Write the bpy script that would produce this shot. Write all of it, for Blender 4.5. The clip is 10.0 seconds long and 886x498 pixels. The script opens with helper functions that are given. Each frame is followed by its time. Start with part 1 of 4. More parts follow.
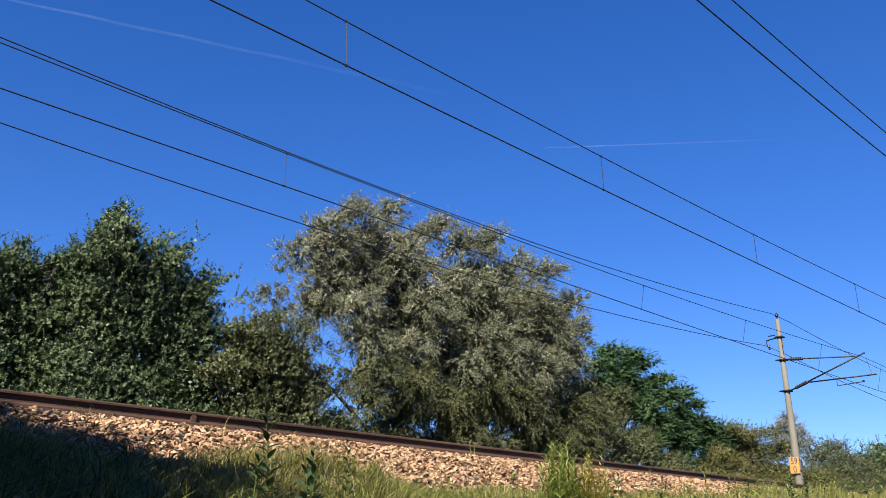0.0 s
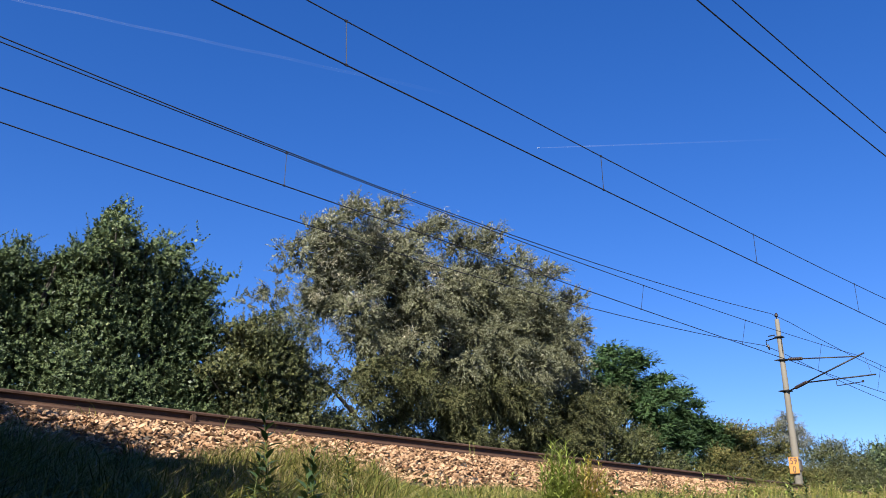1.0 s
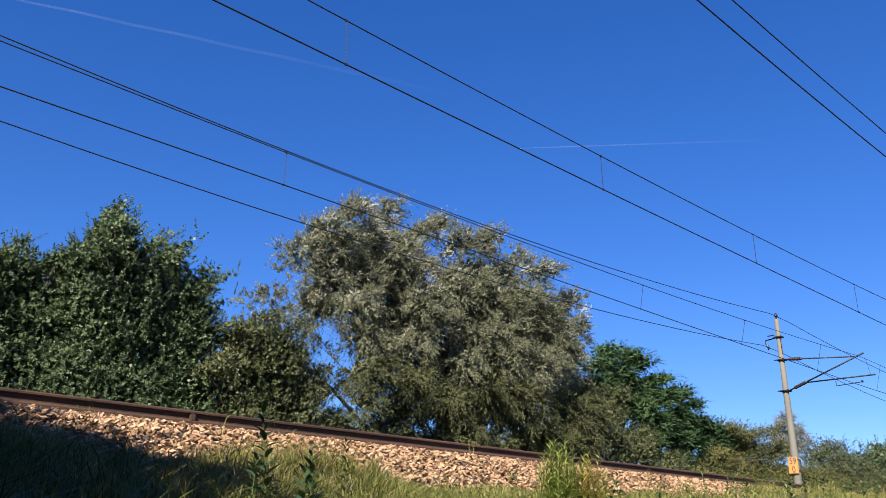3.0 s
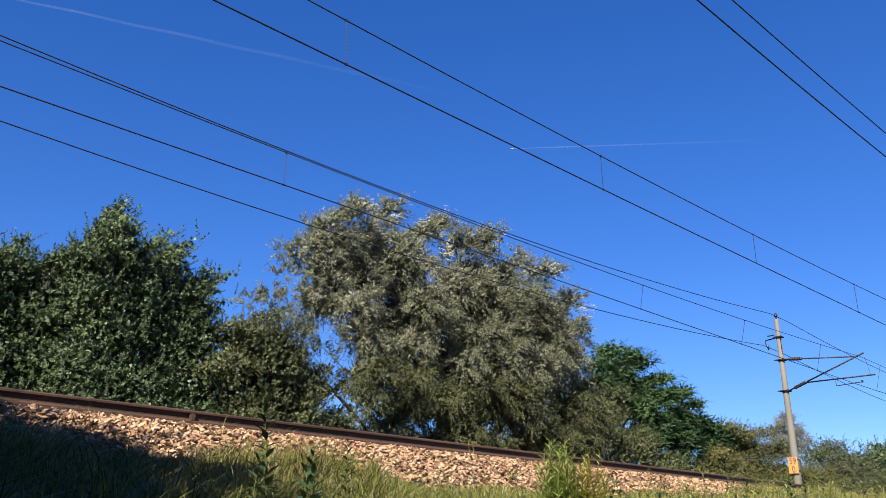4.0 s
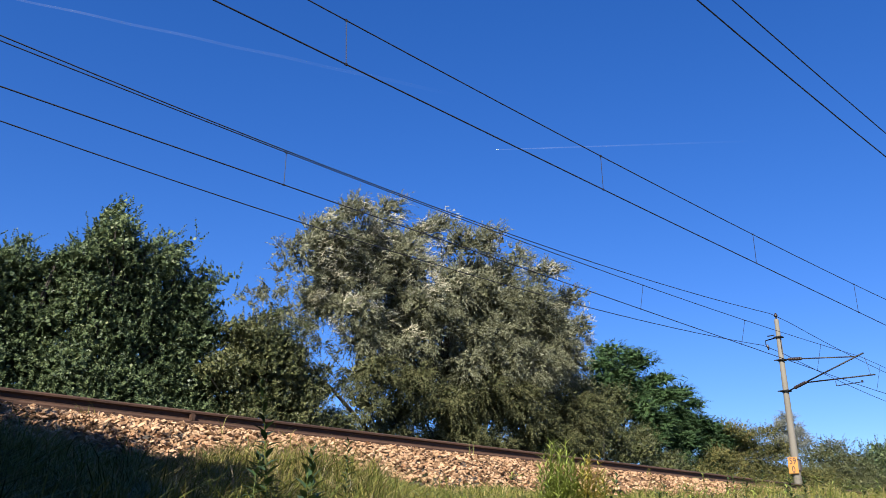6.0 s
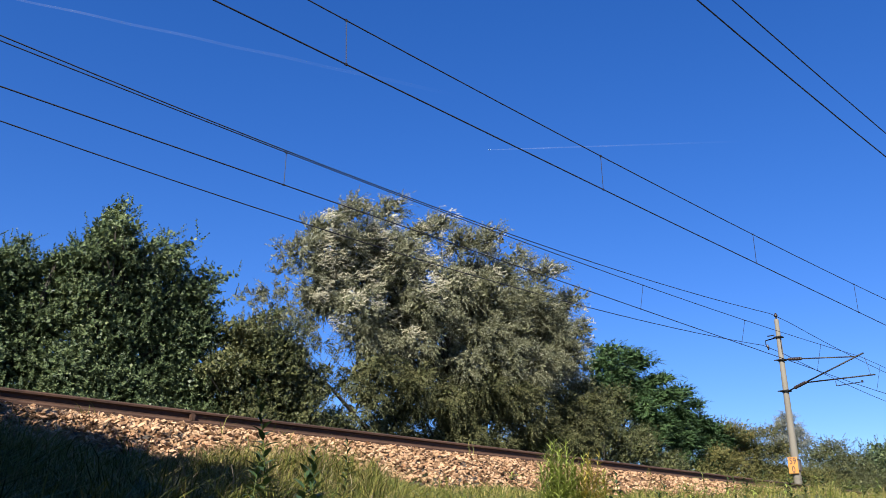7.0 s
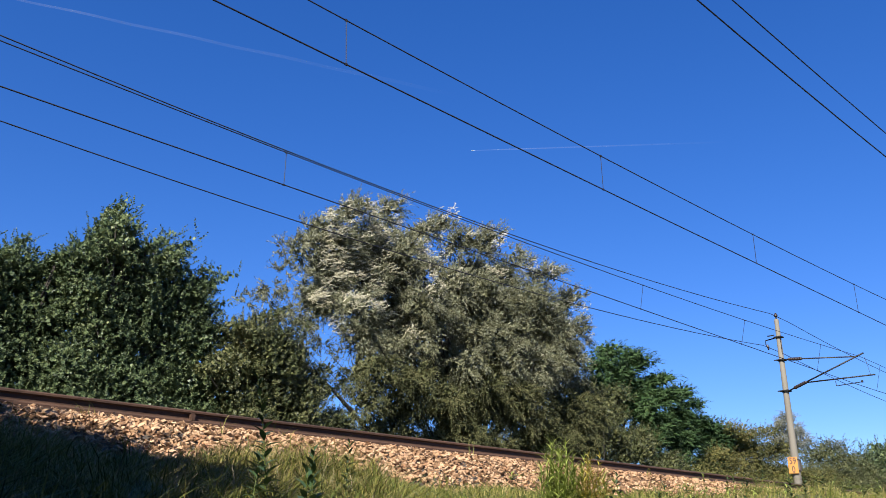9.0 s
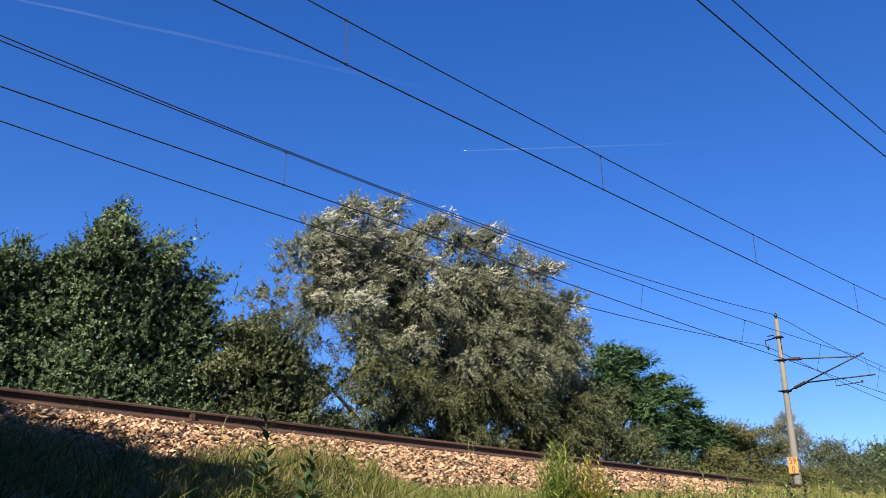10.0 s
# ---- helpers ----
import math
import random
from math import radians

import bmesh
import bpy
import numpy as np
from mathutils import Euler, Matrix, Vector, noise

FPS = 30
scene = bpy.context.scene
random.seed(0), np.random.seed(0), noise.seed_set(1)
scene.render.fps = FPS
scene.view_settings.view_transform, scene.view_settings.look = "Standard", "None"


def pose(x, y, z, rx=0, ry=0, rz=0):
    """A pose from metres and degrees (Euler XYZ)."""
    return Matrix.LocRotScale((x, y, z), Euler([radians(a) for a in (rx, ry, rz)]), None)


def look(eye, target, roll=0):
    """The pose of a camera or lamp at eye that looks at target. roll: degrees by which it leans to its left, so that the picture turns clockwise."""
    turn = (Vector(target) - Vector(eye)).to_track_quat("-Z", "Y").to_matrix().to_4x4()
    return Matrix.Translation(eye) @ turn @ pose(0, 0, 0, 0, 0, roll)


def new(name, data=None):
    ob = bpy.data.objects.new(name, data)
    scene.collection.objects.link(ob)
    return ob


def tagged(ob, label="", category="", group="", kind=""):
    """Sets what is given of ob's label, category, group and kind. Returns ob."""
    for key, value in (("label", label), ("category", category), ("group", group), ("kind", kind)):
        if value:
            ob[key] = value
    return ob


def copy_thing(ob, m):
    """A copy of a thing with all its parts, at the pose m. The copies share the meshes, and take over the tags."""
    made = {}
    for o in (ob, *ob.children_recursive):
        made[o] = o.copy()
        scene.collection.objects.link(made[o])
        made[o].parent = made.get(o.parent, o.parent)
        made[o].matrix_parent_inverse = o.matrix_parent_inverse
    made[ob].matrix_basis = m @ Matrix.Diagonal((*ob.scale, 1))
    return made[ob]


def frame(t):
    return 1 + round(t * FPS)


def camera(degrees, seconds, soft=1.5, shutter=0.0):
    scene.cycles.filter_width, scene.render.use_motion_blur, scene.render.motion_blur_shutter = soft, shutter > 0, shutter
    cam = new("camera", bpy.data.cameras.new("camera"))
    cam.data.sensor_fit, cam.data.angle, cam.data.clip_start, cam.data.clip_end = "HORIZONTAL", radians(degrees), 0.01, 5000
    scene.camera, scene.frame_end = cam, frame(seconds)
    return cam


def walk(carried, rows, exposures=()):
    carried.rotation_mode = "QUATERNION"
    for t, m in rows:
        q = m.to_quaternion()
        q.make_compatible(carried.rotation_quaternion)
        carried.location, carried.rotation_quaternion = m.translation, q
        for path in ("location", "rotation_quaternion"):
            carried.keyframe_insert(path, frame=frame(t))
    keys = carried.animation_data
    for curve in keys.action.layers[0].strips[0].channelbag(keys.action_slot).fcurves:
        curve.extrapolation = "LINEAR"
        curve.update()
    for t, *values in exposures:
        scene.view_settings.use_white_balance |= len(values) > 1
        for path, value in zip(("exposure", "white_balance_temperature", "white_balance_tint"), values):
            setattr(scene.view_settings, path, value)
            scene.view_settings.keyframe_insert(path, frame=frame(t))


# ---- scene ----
# The overhead lines run along +x; the camera stands low beside the bank and looks up across the tracks.
AZ, PITCH = 45.715, 19.69            # camera azimuth from +x towards +y, and upward tilt, in degrees


def aim(right, down, lean):
    """Camera pose, turned a little to its right, tipped down and rolled."""
    a, p = radians(AZ - right), radians(PITCH - down)
    way = Vector((math.cos(a) * math.cos(p), math.sin(a) * math.cos(p), math.sin(p)))
    return look((0, 0, 0), way, lean)


cam = camera(55.35, 10.0, soft=0.65)
walk(cam, [(t, aim(0.046 * k, 0.054 * k, 0.13 * k)) for t, k in
           ((0.0, 0.0), (0.5, 0.12), (1.0, 0.38), (1.5, 0.55), (2.0, 0.68), (2.5, 0.85), (3.2, 0.96), (4.0, 1.0), (7.0, 1.0), (10.0, 1.03))],
     exposures=[(0.0, 1.68, 5200, 15), (10.0, 1.68, 5200, 15)])

# ---- world and sun ----
SUN_EL, SUN_WAY = 38.0, (-0.89, -0.456)   # towards the sun
world = bpy.data.worlds.new("world")
scene.world = world
world.use_nodes = True
wn = world.node_tree.nodes
sky = wn.new("ShaderNodeTexSky")
sky.sky_type, sky.sun_disc = "NISHITA", False
sky.sun_elevation = radians(SUN_EL)
sky.sun_rotation = math.atan2(SUN_WAY[0], SUN_WAY[1])
sky.air_density, sky.dust_density, sky.ozone_density, sky.altitude = 1.0, 0.0, 3.0, 1000
deep = wn.new("ShaderNodeHueSaturation")
deep.inputs["Saturation"].default_value = 1.285
deep.inputs["Hue"].default_value = 0.515
world.node_tree.links.new(sky.outputs[0], deep.inputs["Color"])
even = wn.new("ShaderNodeGamma")
even.inputs["Gamma"].default_value = 0.86
world.node_tree.links.new(deep.outputs[0], even.inputs["Color"])
world.node_tree.links.new(even.outputs[0], wn["Background"].inputs[0])
wn["Background"].inputs[1].default_value = 0.0524
sun = new("sun", bpy.data.lights.new("sun", "SUN"))
sun.data.energy, sun.data.angle, sun.data.color = 5.0, radians(0.55), (1.0, 0.84, 0.56)
sun.matrix_world = look((0, 0, 60), Vector((0, 0, 60)) - Vector((SUN_WAY[0], SUN_WAY[1], math.tan(radians(SUN_EL)))))


# ---- materials ----
def nodes_of(name):
    m = bpy.data.materials.new(name)
    m.use_nodes = True
    return m, m.node_tree.nodes, m.node_tree.links, m.node_tree.nodes["Principled BSDF"]


COLOUR_SCALE = 0.9                           # scales every surface colour down to offset the raised exposure, deepening shade


def surface(name, colours, scale=6.0, rough=0.8, bump=0.3, fine=60.0, metal=0.0, stretch=(1, 1, 1), island=0.0, spec=0.4):
    """Colour ramp over two noises, fine relief, and per-piece variation where island > 0."""
    m, n, l, bsdf = nodes_of(name)
    co = n.new("ShaderNodeTexCoord")
    mp = n.new("ShaderNodeMapping")
    mp.inputs["Scale"].default_value = stretch
    l.new(co.outputs["Object"], mp.inputs[0])
    big, small = n.new("ShaderNodeTexNoise"), n.new("ShaderNodeTexNoise")
    for tex, s, d in ((big, scale, 5.0), (small, fine, 3.0)):
        tex.inputs["Scale"].default_value, tex.inputs["Detail"].default_value = s, d
        l.new(mp.outputs[0], tex.inputs["Vector"])
    mix = n.new("ShaderNodeMix")
    mix.inputs[0].default_value = 0.35
    l.new(big.outputs[0], mix.inputs[2]), l.new(small.outputs[0], mix.inputs[3])
    value = mix.outputs[0]
    if island:
        geo, m2 = n.new("ShaderNodeNewGeometry"), n.new("ShaderNodeMix")
        m2.inputs[0].default_value = island
        l.new(value, m2.inputs[2]), l.new(geo.outputs["Random Per Island"], m2.inputs[3])
        value = m2.outputs[0]
    ramp = n.new("ShaderNodeValToRGB")
    lo, hi = (0.1, 0.9) if island > 0.5 else (0.3, 0.7)
    el = ramp.color_ramp.elements
    while len(el) < len(colours):
        el.new(0.5)
    for i, c in enumerate(colours):
        el[i].position, el[i].color = lo + (hi - lo) * i / max(1, len(colours) - 1), (c[0] * COLOUR_SCALE, c[1] * COLOUR_SCALE, c[2] * COLOUR_SCALE, 1)
    l.new(value, ramp.inputs[0]), l.new(ramp.outputs[0], bsdf.inputs["Base Color"])
    bsdf.inputs["Roughness"].default_value, bsdf.inputs["Metallic"].default_value = rough, metal
    bsdf.inputs["Specular IOR Level"].default_value = spec
    if bump:
        b = n.new("ShaderNodeBump")
        b.inputs["Strength"].default_value, b.inputs["Distance"].default_value = bump, 0.02
        l.new(small.outputs[0], b.inputs["Height"]), l.new(b.outputs[0], bsdf.inputs["Normal"])
    return m


def leafy(name, colours, scale=0.8, rough=0.45, through_light=0.14, spec=0.4):
    """Leaf material: clump noise and leaf-by-leaf variation, with light passing through the blade."""
    m = surface(name, colours, scale, rough, 0.0, 5.0, 0.0, (1, 1, 1), 0.4, spec)
    n, l = m.node_tree.nodes, m.node_tree.links
    ramp = [x for x in n if x.type == "VALTORGB"][0]
    tr, mx = n.new("ShaderNodeBsdfTranslucent"), n.new("ShaderNodeMixShader")
    l.new(ramp.outputs[0], tr.inputs[0])
    mx.inputs[0].default_value = through_light
    l.new(n["Principled BSDF"].outputs[0], mx.inputs[1]), l.new(tr.outputs[0], mx.inputs[2])
    l.new(mx.outputs[0], n["Material Output"].inputs[0])
    return m


def vapour(name, start, end, density, patchy):
    """Ice-crystal trail: white, mostly clear, thinning out along its own x."""
    m, n, l, bsdf = nodes_of(name)
    co, sep, rng = n.new("ShaderNodeTexCoord"), n.new("ShaderNodeSeparateXYZ"), n.new("ShaderNodeMapRange")
    l.new(co.outputs["Object"], sep.inputs[0]), l.new(sep.outputs[0], rng.inputs[0])
    rng.inputs[1].default_value, rng.inputs[2].default_value = start, end
    rng.inputs[3].default_value, rng.inputs[4].default_value = density, 0.0
    tex, mul = n.new("ShaderNodeTexNoise"), n.new("ShaderNodeMath")
    tex.inputs["Scale"].default_value = patchy
    l.new(co.outputs["Object"], tex.inputs["Vector"])
    mul.operation = "MULTIPLY"
    l.new(rng.outputs[0], mul.inputs[0]), l.new(tex.outputs[0], mul.inputs[1])
    bsdf.inputs["Base Color"].default_value, bsdf.inputs["Roughness"].default_value = (0.95, 0.95, 0.95, 1), 1.0
    l.new(mul.outputs[0], bsdf.inputs["Alpha"])
    return m


SOIL = surface("grassy_soil", [(0.022, 0.028, 0.009), (0.04, 0.046, 0.015), (0.07, 0.062, 0.03)], 1.2, 0.95, 0.6, 30)
BED = surface("ballast_bed", [(0.042, 0.0336, 0.0252), (0.084, 0.0665, 0.049)], 4, 0.95, 0.8, 40)
STONE = surface("ballast_stone", [(0.07, 0.04, 0.021), (0.19, 0.109, 0.057), (0.31, 0.193, 0.104), (0.43, 0.293, 0.18), (0.25, 0.117, 0.05)], 3, 0.9, 0.5, 90, island=0.7, spec=0.2)
RUST = surface("rusty_rail", [(0.026, 0.0125, 0.007), (0.052, 0.025, 0.0135), (0.088, 0.045, 0.025)], 3, 0.75, 0.3, 60, stretch=(0.3, 1, 1))
BRIGHT = surface("worn_steel", [(0.075, 0.0525, 0.0413), (0.143, 0.109, 0.09)], 4, 0.45, 0.1, 50, 0.4, (0.2, 1, 1))
CONCRETE = surface("mast_concrete", [(0.105, 0.094, 0.076), (0.145, 0.13, 0.105), (0.17, 0.155, 0.128)], 1.6, 0.85, 0.25, 50, stretch=(1, 1, 0.3))
SLEEPER = surface("sleeper_concrete", [(0.10, 0.085, 0.065), (0.17, 0.14, 0.11)], 3, 0.9, 0.3, 50)
STEEL = surface("weathered_steel", [(0.0084, 0.00792, 0.0084), (0.018, 0.0168, 0.0168)], 5, 0.55, 0.15, 70, 0.3)
WIRE = surface("oxidised_copper", [(0.012, 0.012, 0.017), (0.022, 0.021, 0.028)], 5, 0.6, 0.0, 70, 0.3)
CERAMIC = surface("brown_ceramic", [(0.012, 0.007, 0.006), (0.02, 0.011, 0.009)], 5, 0.5, 0.0, 50)
PLATE = surface("orange_plate", [(0.33, 0.135, 0.012), (0.40, 0.175, 0.018)], 4, 0.5, 0.05, 40)
INK = surface("black_print", [(0.03, 0.02, 0.015), (0.05, 0.03, 0.02)], 4, 0.6, 0.0, 40)
BARK = surface("bark", [(0.0135, 0.0108, 0.0081), (0.0297, 0.0243, 0.0189), (0.0432, 0.0378, 0.0297)], 5, 0.9, 0.6, 40, stretch=(1, 1, 0.25))
DARKLEAF = leafy("broad_leaf", [(0.033, 0.050, 0.021), (0.055, 0.080, 0.032), (0.094, 0.122, 0.048), (0.14, 0.165, 0.066)], 0.7, 0.5, 0.14, spec=0.28)
BUSHLEAF = leafy("bush_leaf", [(0.038, 0.048, 0.016), (0.062, 0.072, 0.026), (0.10, 0.105, 0.038), (0.14, 0.135, 0.052)], 0.7, 0.45, 0.14, spec=0.3)
WILLOW = leafy("willow_leaf", [(0.065, 0.068, 0.031), (0.097, 0.100, 0.050), (0.138, 0.139, 0.077), (0.188, 0.187, 0.117), (0.252, 0.252, 0.18)], 0.55, 0.6, 0.22, spec=0.18)
# greener willow leaf for the low boughs, its colour darkened for crown shade
WILLOWGREEN_SHADED = leafy("willow_green_shaded_leaf", [(0.042, 0.048, 0.017), (0.064, 0.068, 0.026), (0.096, 0.098, 0.039), (0.135, 0.13, 0.058)], 0.5, 0.6, 0.2, spec=0.16)
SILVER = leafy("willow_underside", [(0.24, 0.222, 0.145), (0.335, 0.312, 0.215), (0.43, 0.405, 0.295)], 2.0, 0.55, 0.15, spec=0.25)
LOCUST = leafy("pinnate_leaf", [(0.028, 0.054, 0.018), (0.048, 0.086, 0.028), (0.08, 0.126, 0.042)], 0.5, 0.55, 0.22, spec=0.2)
AUTUMN = leafy("yellowing_leaf", [(0.055, 0.062, 0.018), (0.09, 0.094, 0.027), (0.135, 0.128, 0.036), (0.19, 0.155, 0.048)], 0.6, 0.55, 0.2, spec=0.25)
GREYLEAF = leafy("grey_leaf", [(0.12, 0.125, 0.10), (0.18, 0.185, 0.15), (0.25, 0.25, 0.21)], 0.6, 0.6, 0.3, spec=0.2)
GRASS = leafy("grass_blade", [(0.034, 0.048, 0.009), (0.078, 0.096, 0.015), (0.14, 0.145, 0.026), (0.205, 0.185, 0.045), (0.29, 0.23, 0.10)], 0.5, 0.55, 0.2, spec=0.2)
STRAW = leafy("straw_blade", [(0.15, 0.125, 0.07), (0.25, 0.21, 0.13)], 2.0, 0.6, 0.15, spec=0.2)
WEED = leafy("weed_leaf", [(0.022, 0.042, 0.012), (0.04, 0.07, 0.019), (0.07, 0.105, 0.03)], 6, 0.45)
FRESH = leafy("fresh_weed_leaf", [(0.15, 0.20, 0.035), (0.27, 0.31, 0.06), (0.42, 0.41, 0.10)], 6, 0.5, 0.3, spec=0.25)
YELLOW = leafy("yellow_weed_leaf", [(0.25, 0.215, 0.033), (0.38, 0.31, 0.045), (0.47, 0.38, 0.066)], 6, 0.5, 0.25)
WHITEMETAL = surface("white_paint", [(0.75, 0.75, 0.77), (0.82, 0.82, 0.83)], 1, 0.4, 0.0, 3)


# ---- mesh helpers ----
def raw(name, verts, faces, material, smooth=False):
    """An object from numpy vertices and equal-sided faces."""
    verts, faces = np.asarray(verts, dtype=np.float32), np.asarray(faces, dtype=np.int32)
    me = bpy.data.meshes.new(name)
    k = faces.shape[1]
    me.vertices.add(len(verts)), me.loops.add(faces.size), me.polygons.add(len(faces))
    me.vertices.foreach_set("co", verts.ravel())
    me.loops.foreach_set("vertex_index", faces.ravel())
    me.polygons.foreach_set("loop_start", np.arange(0, faces.size, k, dtype=np.int32))
    me.polygons.foreach_set("use_smooth", np.full(len(faces), smooth))
    me.update(calc_edges=True)
    me.materials.append(material)
    return new(name, me)


def part(name, bm, material, parent=None, label="", smooth=False):
    """Links a bmesh as one mesh object, under a thing or a part."""
    me = bpy.data.meshes.new(name)
    bmesh.ops.recalc_face_normals(bm, faces=bm.faces[:])
    bm.to_mesh(me)
    bm.free()
    for p in me.polygons:
        p.use_smooth = smooth
    me.materials.append(material)
    ob = new(name, me)
    ob.parent = parent
    return tagged(ob, label)


def under(ob, parent, label=""):
    ob.parent = parent
    return tagged(ob, label)


def empty(name, at):
    ob = new(name)
    ob.empty_display_size = 0.2
    ob.matrix_world = Matrix.Translation(at)
    return ob


def tube(bm, points, radii, sides=8, cap=True):
    """A round bar along a polyline, with a radius at each point."""
    points = [Vector(p) for p in points]
    rings = []
    for i, p in enumerate(points):
        d = (points[min(i + 1, len(points) - 1)] - points[max(i - 1, 0)]).normalized()
        a = d.cross(Vector((0, 0, 1)) if abs(d.z) < 0.9 else Vector((1, 0, 0))).normalized()
        b = d.cross(a)
        r = radii[i] if hasattr(radii, "__len__") else radii
        rings.append([bm.verts.new(p + (a * math.cos(u) + b * math.sin(u)) * r) for u in (2 * math.pi * k / sides for k in range(sides))])
    for r0, r1 in zip(rings, rings[1:]):
        for k in range(sides):
            bm.faces.new((r0[k], r0[(k + 1) % sides], r1[(k + 1) % sides], r1[k]))
    if cap:
        bm.faces.new(rings[0]), bm.faces.new(rings[-1])
    return bm


def box(bm, size, at, turn=(0, 0, 0), bevel=0.0):
    made = bmesh.ops.create_cube(bm, size=1.0, matrix=pose(*at, *turn) @ Matrix.Diagonal((*size, 1)))
    if bevel:
        edges = {e for v in made["verts"] for e in v.link_edges}
        bmesh.ops.bevel(bm, geom=list(edges), offset=bevel, segments=2, affect="EDGES")
    return bm


def extruded(profile, x0, x1, steps=1):
    """A bmesh that carries a closed (y, z) profile along x."""
    bm = bmesh.new()
    rings = [[bm.verts.new((x0 + (x1 - x0) * i / steps, y, z)) for y, z in profile] for i in range(steps + 1)]
    n = len(profile)
    for a, b in zip(rings, rings[1:]):
        for k in range(n):
            bm.faces.new((a[k], a[(k + 1) % n], b[(k + 1) % n], b[k]))
    bm.faces.new(rings[0]), bm.faces.new(rings[-1])
    return bm


def smoothstep(a, b, v):
    u = np.clip((v - a) / (b - a), 0, 1)
    return u * u * (3 - 2 * u)


# ---- ground and track bed ----
GROUND_Y = (-2500, -300, -60, -15, -4, 0, 1.5, 3.0, 4.5, 5.6, 6.4, 6.9, 7.4, 8.0, 12, 15.5, 16.4, 17.6, 19, 24, 40, 90, 300, 2500)
GROUND_Z = (-0.5, -0.5, -0.5, -0.45, -0.4, -0.36, -0.28, -0.12, 0.14, 0.40, 0.60, 0.62, 0.72, 0.75, 0.75, 0.75, 0.7, 0.45, 0.3, 0.1, 0.0, -0.3, -0.5, -0.5)


def ground_height(x, y):
    """Height of the soil: level behind the camera, rising to the bank under the tracks."""
    z = np.interp(y, GROUND_Y, GROUND_Z)
    swell = 0.10 * np.sin(x * 0.9 + y * 0.7) * np.cos(x * 0.37 - y * 1.3) * smoothstep(7.2, 5.0, y) * smoothstep(-8, 0, y)
    verge = 0.36 * smoothstep(9, 17, x) * smoothstep(4.6, 6.3, y) * smoothstep(7.6, 7.1, y)
    return z + swell + verge


def build_ground():
    xs = np.concatenate([[-2500, -600, -150, -50, -20], np.arange(-10, 50.1, 0.5), [60, 80, 120, 200, 500, 2500]])
    ys = np.unique(np.concatenate([np.array(GROUND_Y), np.arange(-6, 8, 0.25)]))
    gx, gy = np.meshgrid(xs, ys, indexing="ij")
    verts = np.stack([gx, gy, ground_height(gx, gy)], -1).reshape(-1, 3)
    i, j = np.meshgrid(np.arange(len(xs) - 1), np.arange(len(ys) - 1), indexing="ij")
    a = (i * len(ys) + j).ravel()
    faces = np.stack([a, a + len(ys), a + len(ys) + 1, a + 1], -1)
    tagged(raw("ground", verts, faces, SOIL, True), "brown soil under rough grass beside the railway", "ground", kind="structure")


build_ground()

RAIL_TOP = 1.358
TRACK_1, TRACK_2 = 8.88, 13.25
BED_Y = (6.45, 6.65, 7.0, 7.3, 7.6, 8.0, 11.0, 14.3, 14.8, 15.3, 16.2)
BED_Z = (0.50, 0.68, 0.86, 1.01, 1.10, 1.14, 1.14, 1.14, 1.05, 0.9, 0.55)
tagged(part("track_bed", extruded(list(zip(BED_Y, BED_Z)), -80, 260, 1), BED), "brown-grey compacted ballast bed under two tracks", "track bed", kind="structure")


def build_ballast():
    """Angular broken stones heaped over the shoulder of the near track."""
    rng = np.random.default_rng(5)
    shapes = []
    for k in range(14):
        bm = bmesh.new()
        pts = rng.normal(size=(8, 3))
        pts = pts / np.linalg.norm(pts, axis=1)[:, None] * rng.uniform(0.8, 1.15, (8, 1)) * (1.4, 0.9, 0.62)
        for p in pts:
            bm.verts.new(p)
        bmesh.ops.convex_hull(bm, input=bm.verts[:])
        for v in [v for v in bm.verts if not v.link_faces]:
            bm.verts.remove(v)
        bmesh.ops.triangulate(bm, faces=bm.faces[:])
        bm.verts.index_update()
        shapes.append((np.array([v.co for v in bm.verts]), np.array([[v.index for v in f.verts] for f in bm.faces])))
        bm.free()
    vs, fs, base = [], [], 0
    for x0, x1, count, low, high in ((0.5, 9, 15500, 0.018, 0.037), (9, 18, 10500, 0.022, 0.042), (18, 60, 4000, 0.05, 0.08)):
        for i in range(count):
            x, y = rng.uniform(x0, x1), 6.5 + 1.62 * rng.random() ** 0.9
            z = np.interp(y, BED_Y, BED_Z) + rng.uniform(-0.022, 0.046)
            v, f = shapes[rng.integers(14)]
            r = rng.uniform(low, high) * (1.25 if rng.random() < 0.12 else 1)
            q = np.array(Euler((rng.normal() * 0.45, rng.normal() * 0.45, rng.uniform(0, 6.28))).to_matrix())
            vs.append(v @ q.T * r + (x, y, min(z, 1.185 - r * 0.5) if y > 7.9 else z))
            fs.append(f + base)
            base += len(v)
    tagged(raw("ballast_gravel", np.concatenate(vs), np.concatenate(fs), STONE), "loose tan and grey broken ballast stones beside the rail", "ballast", kind="stuff")


build_ballast()


def rail_profile(y, top):
    right = [(0.026, 0), (0.034, -0.004), (0.039, -0.012), (0.038, -0.028), (0.010, -0.040), (0.009, -0.088), (0.020, -0.100), (0.068, -0.112), (0.075, -0.119), (0.075, -0.172)]
    return [(y + a, top + b) for a, b in right] + [(y - a, top + b) for a, b in reversed(right)]


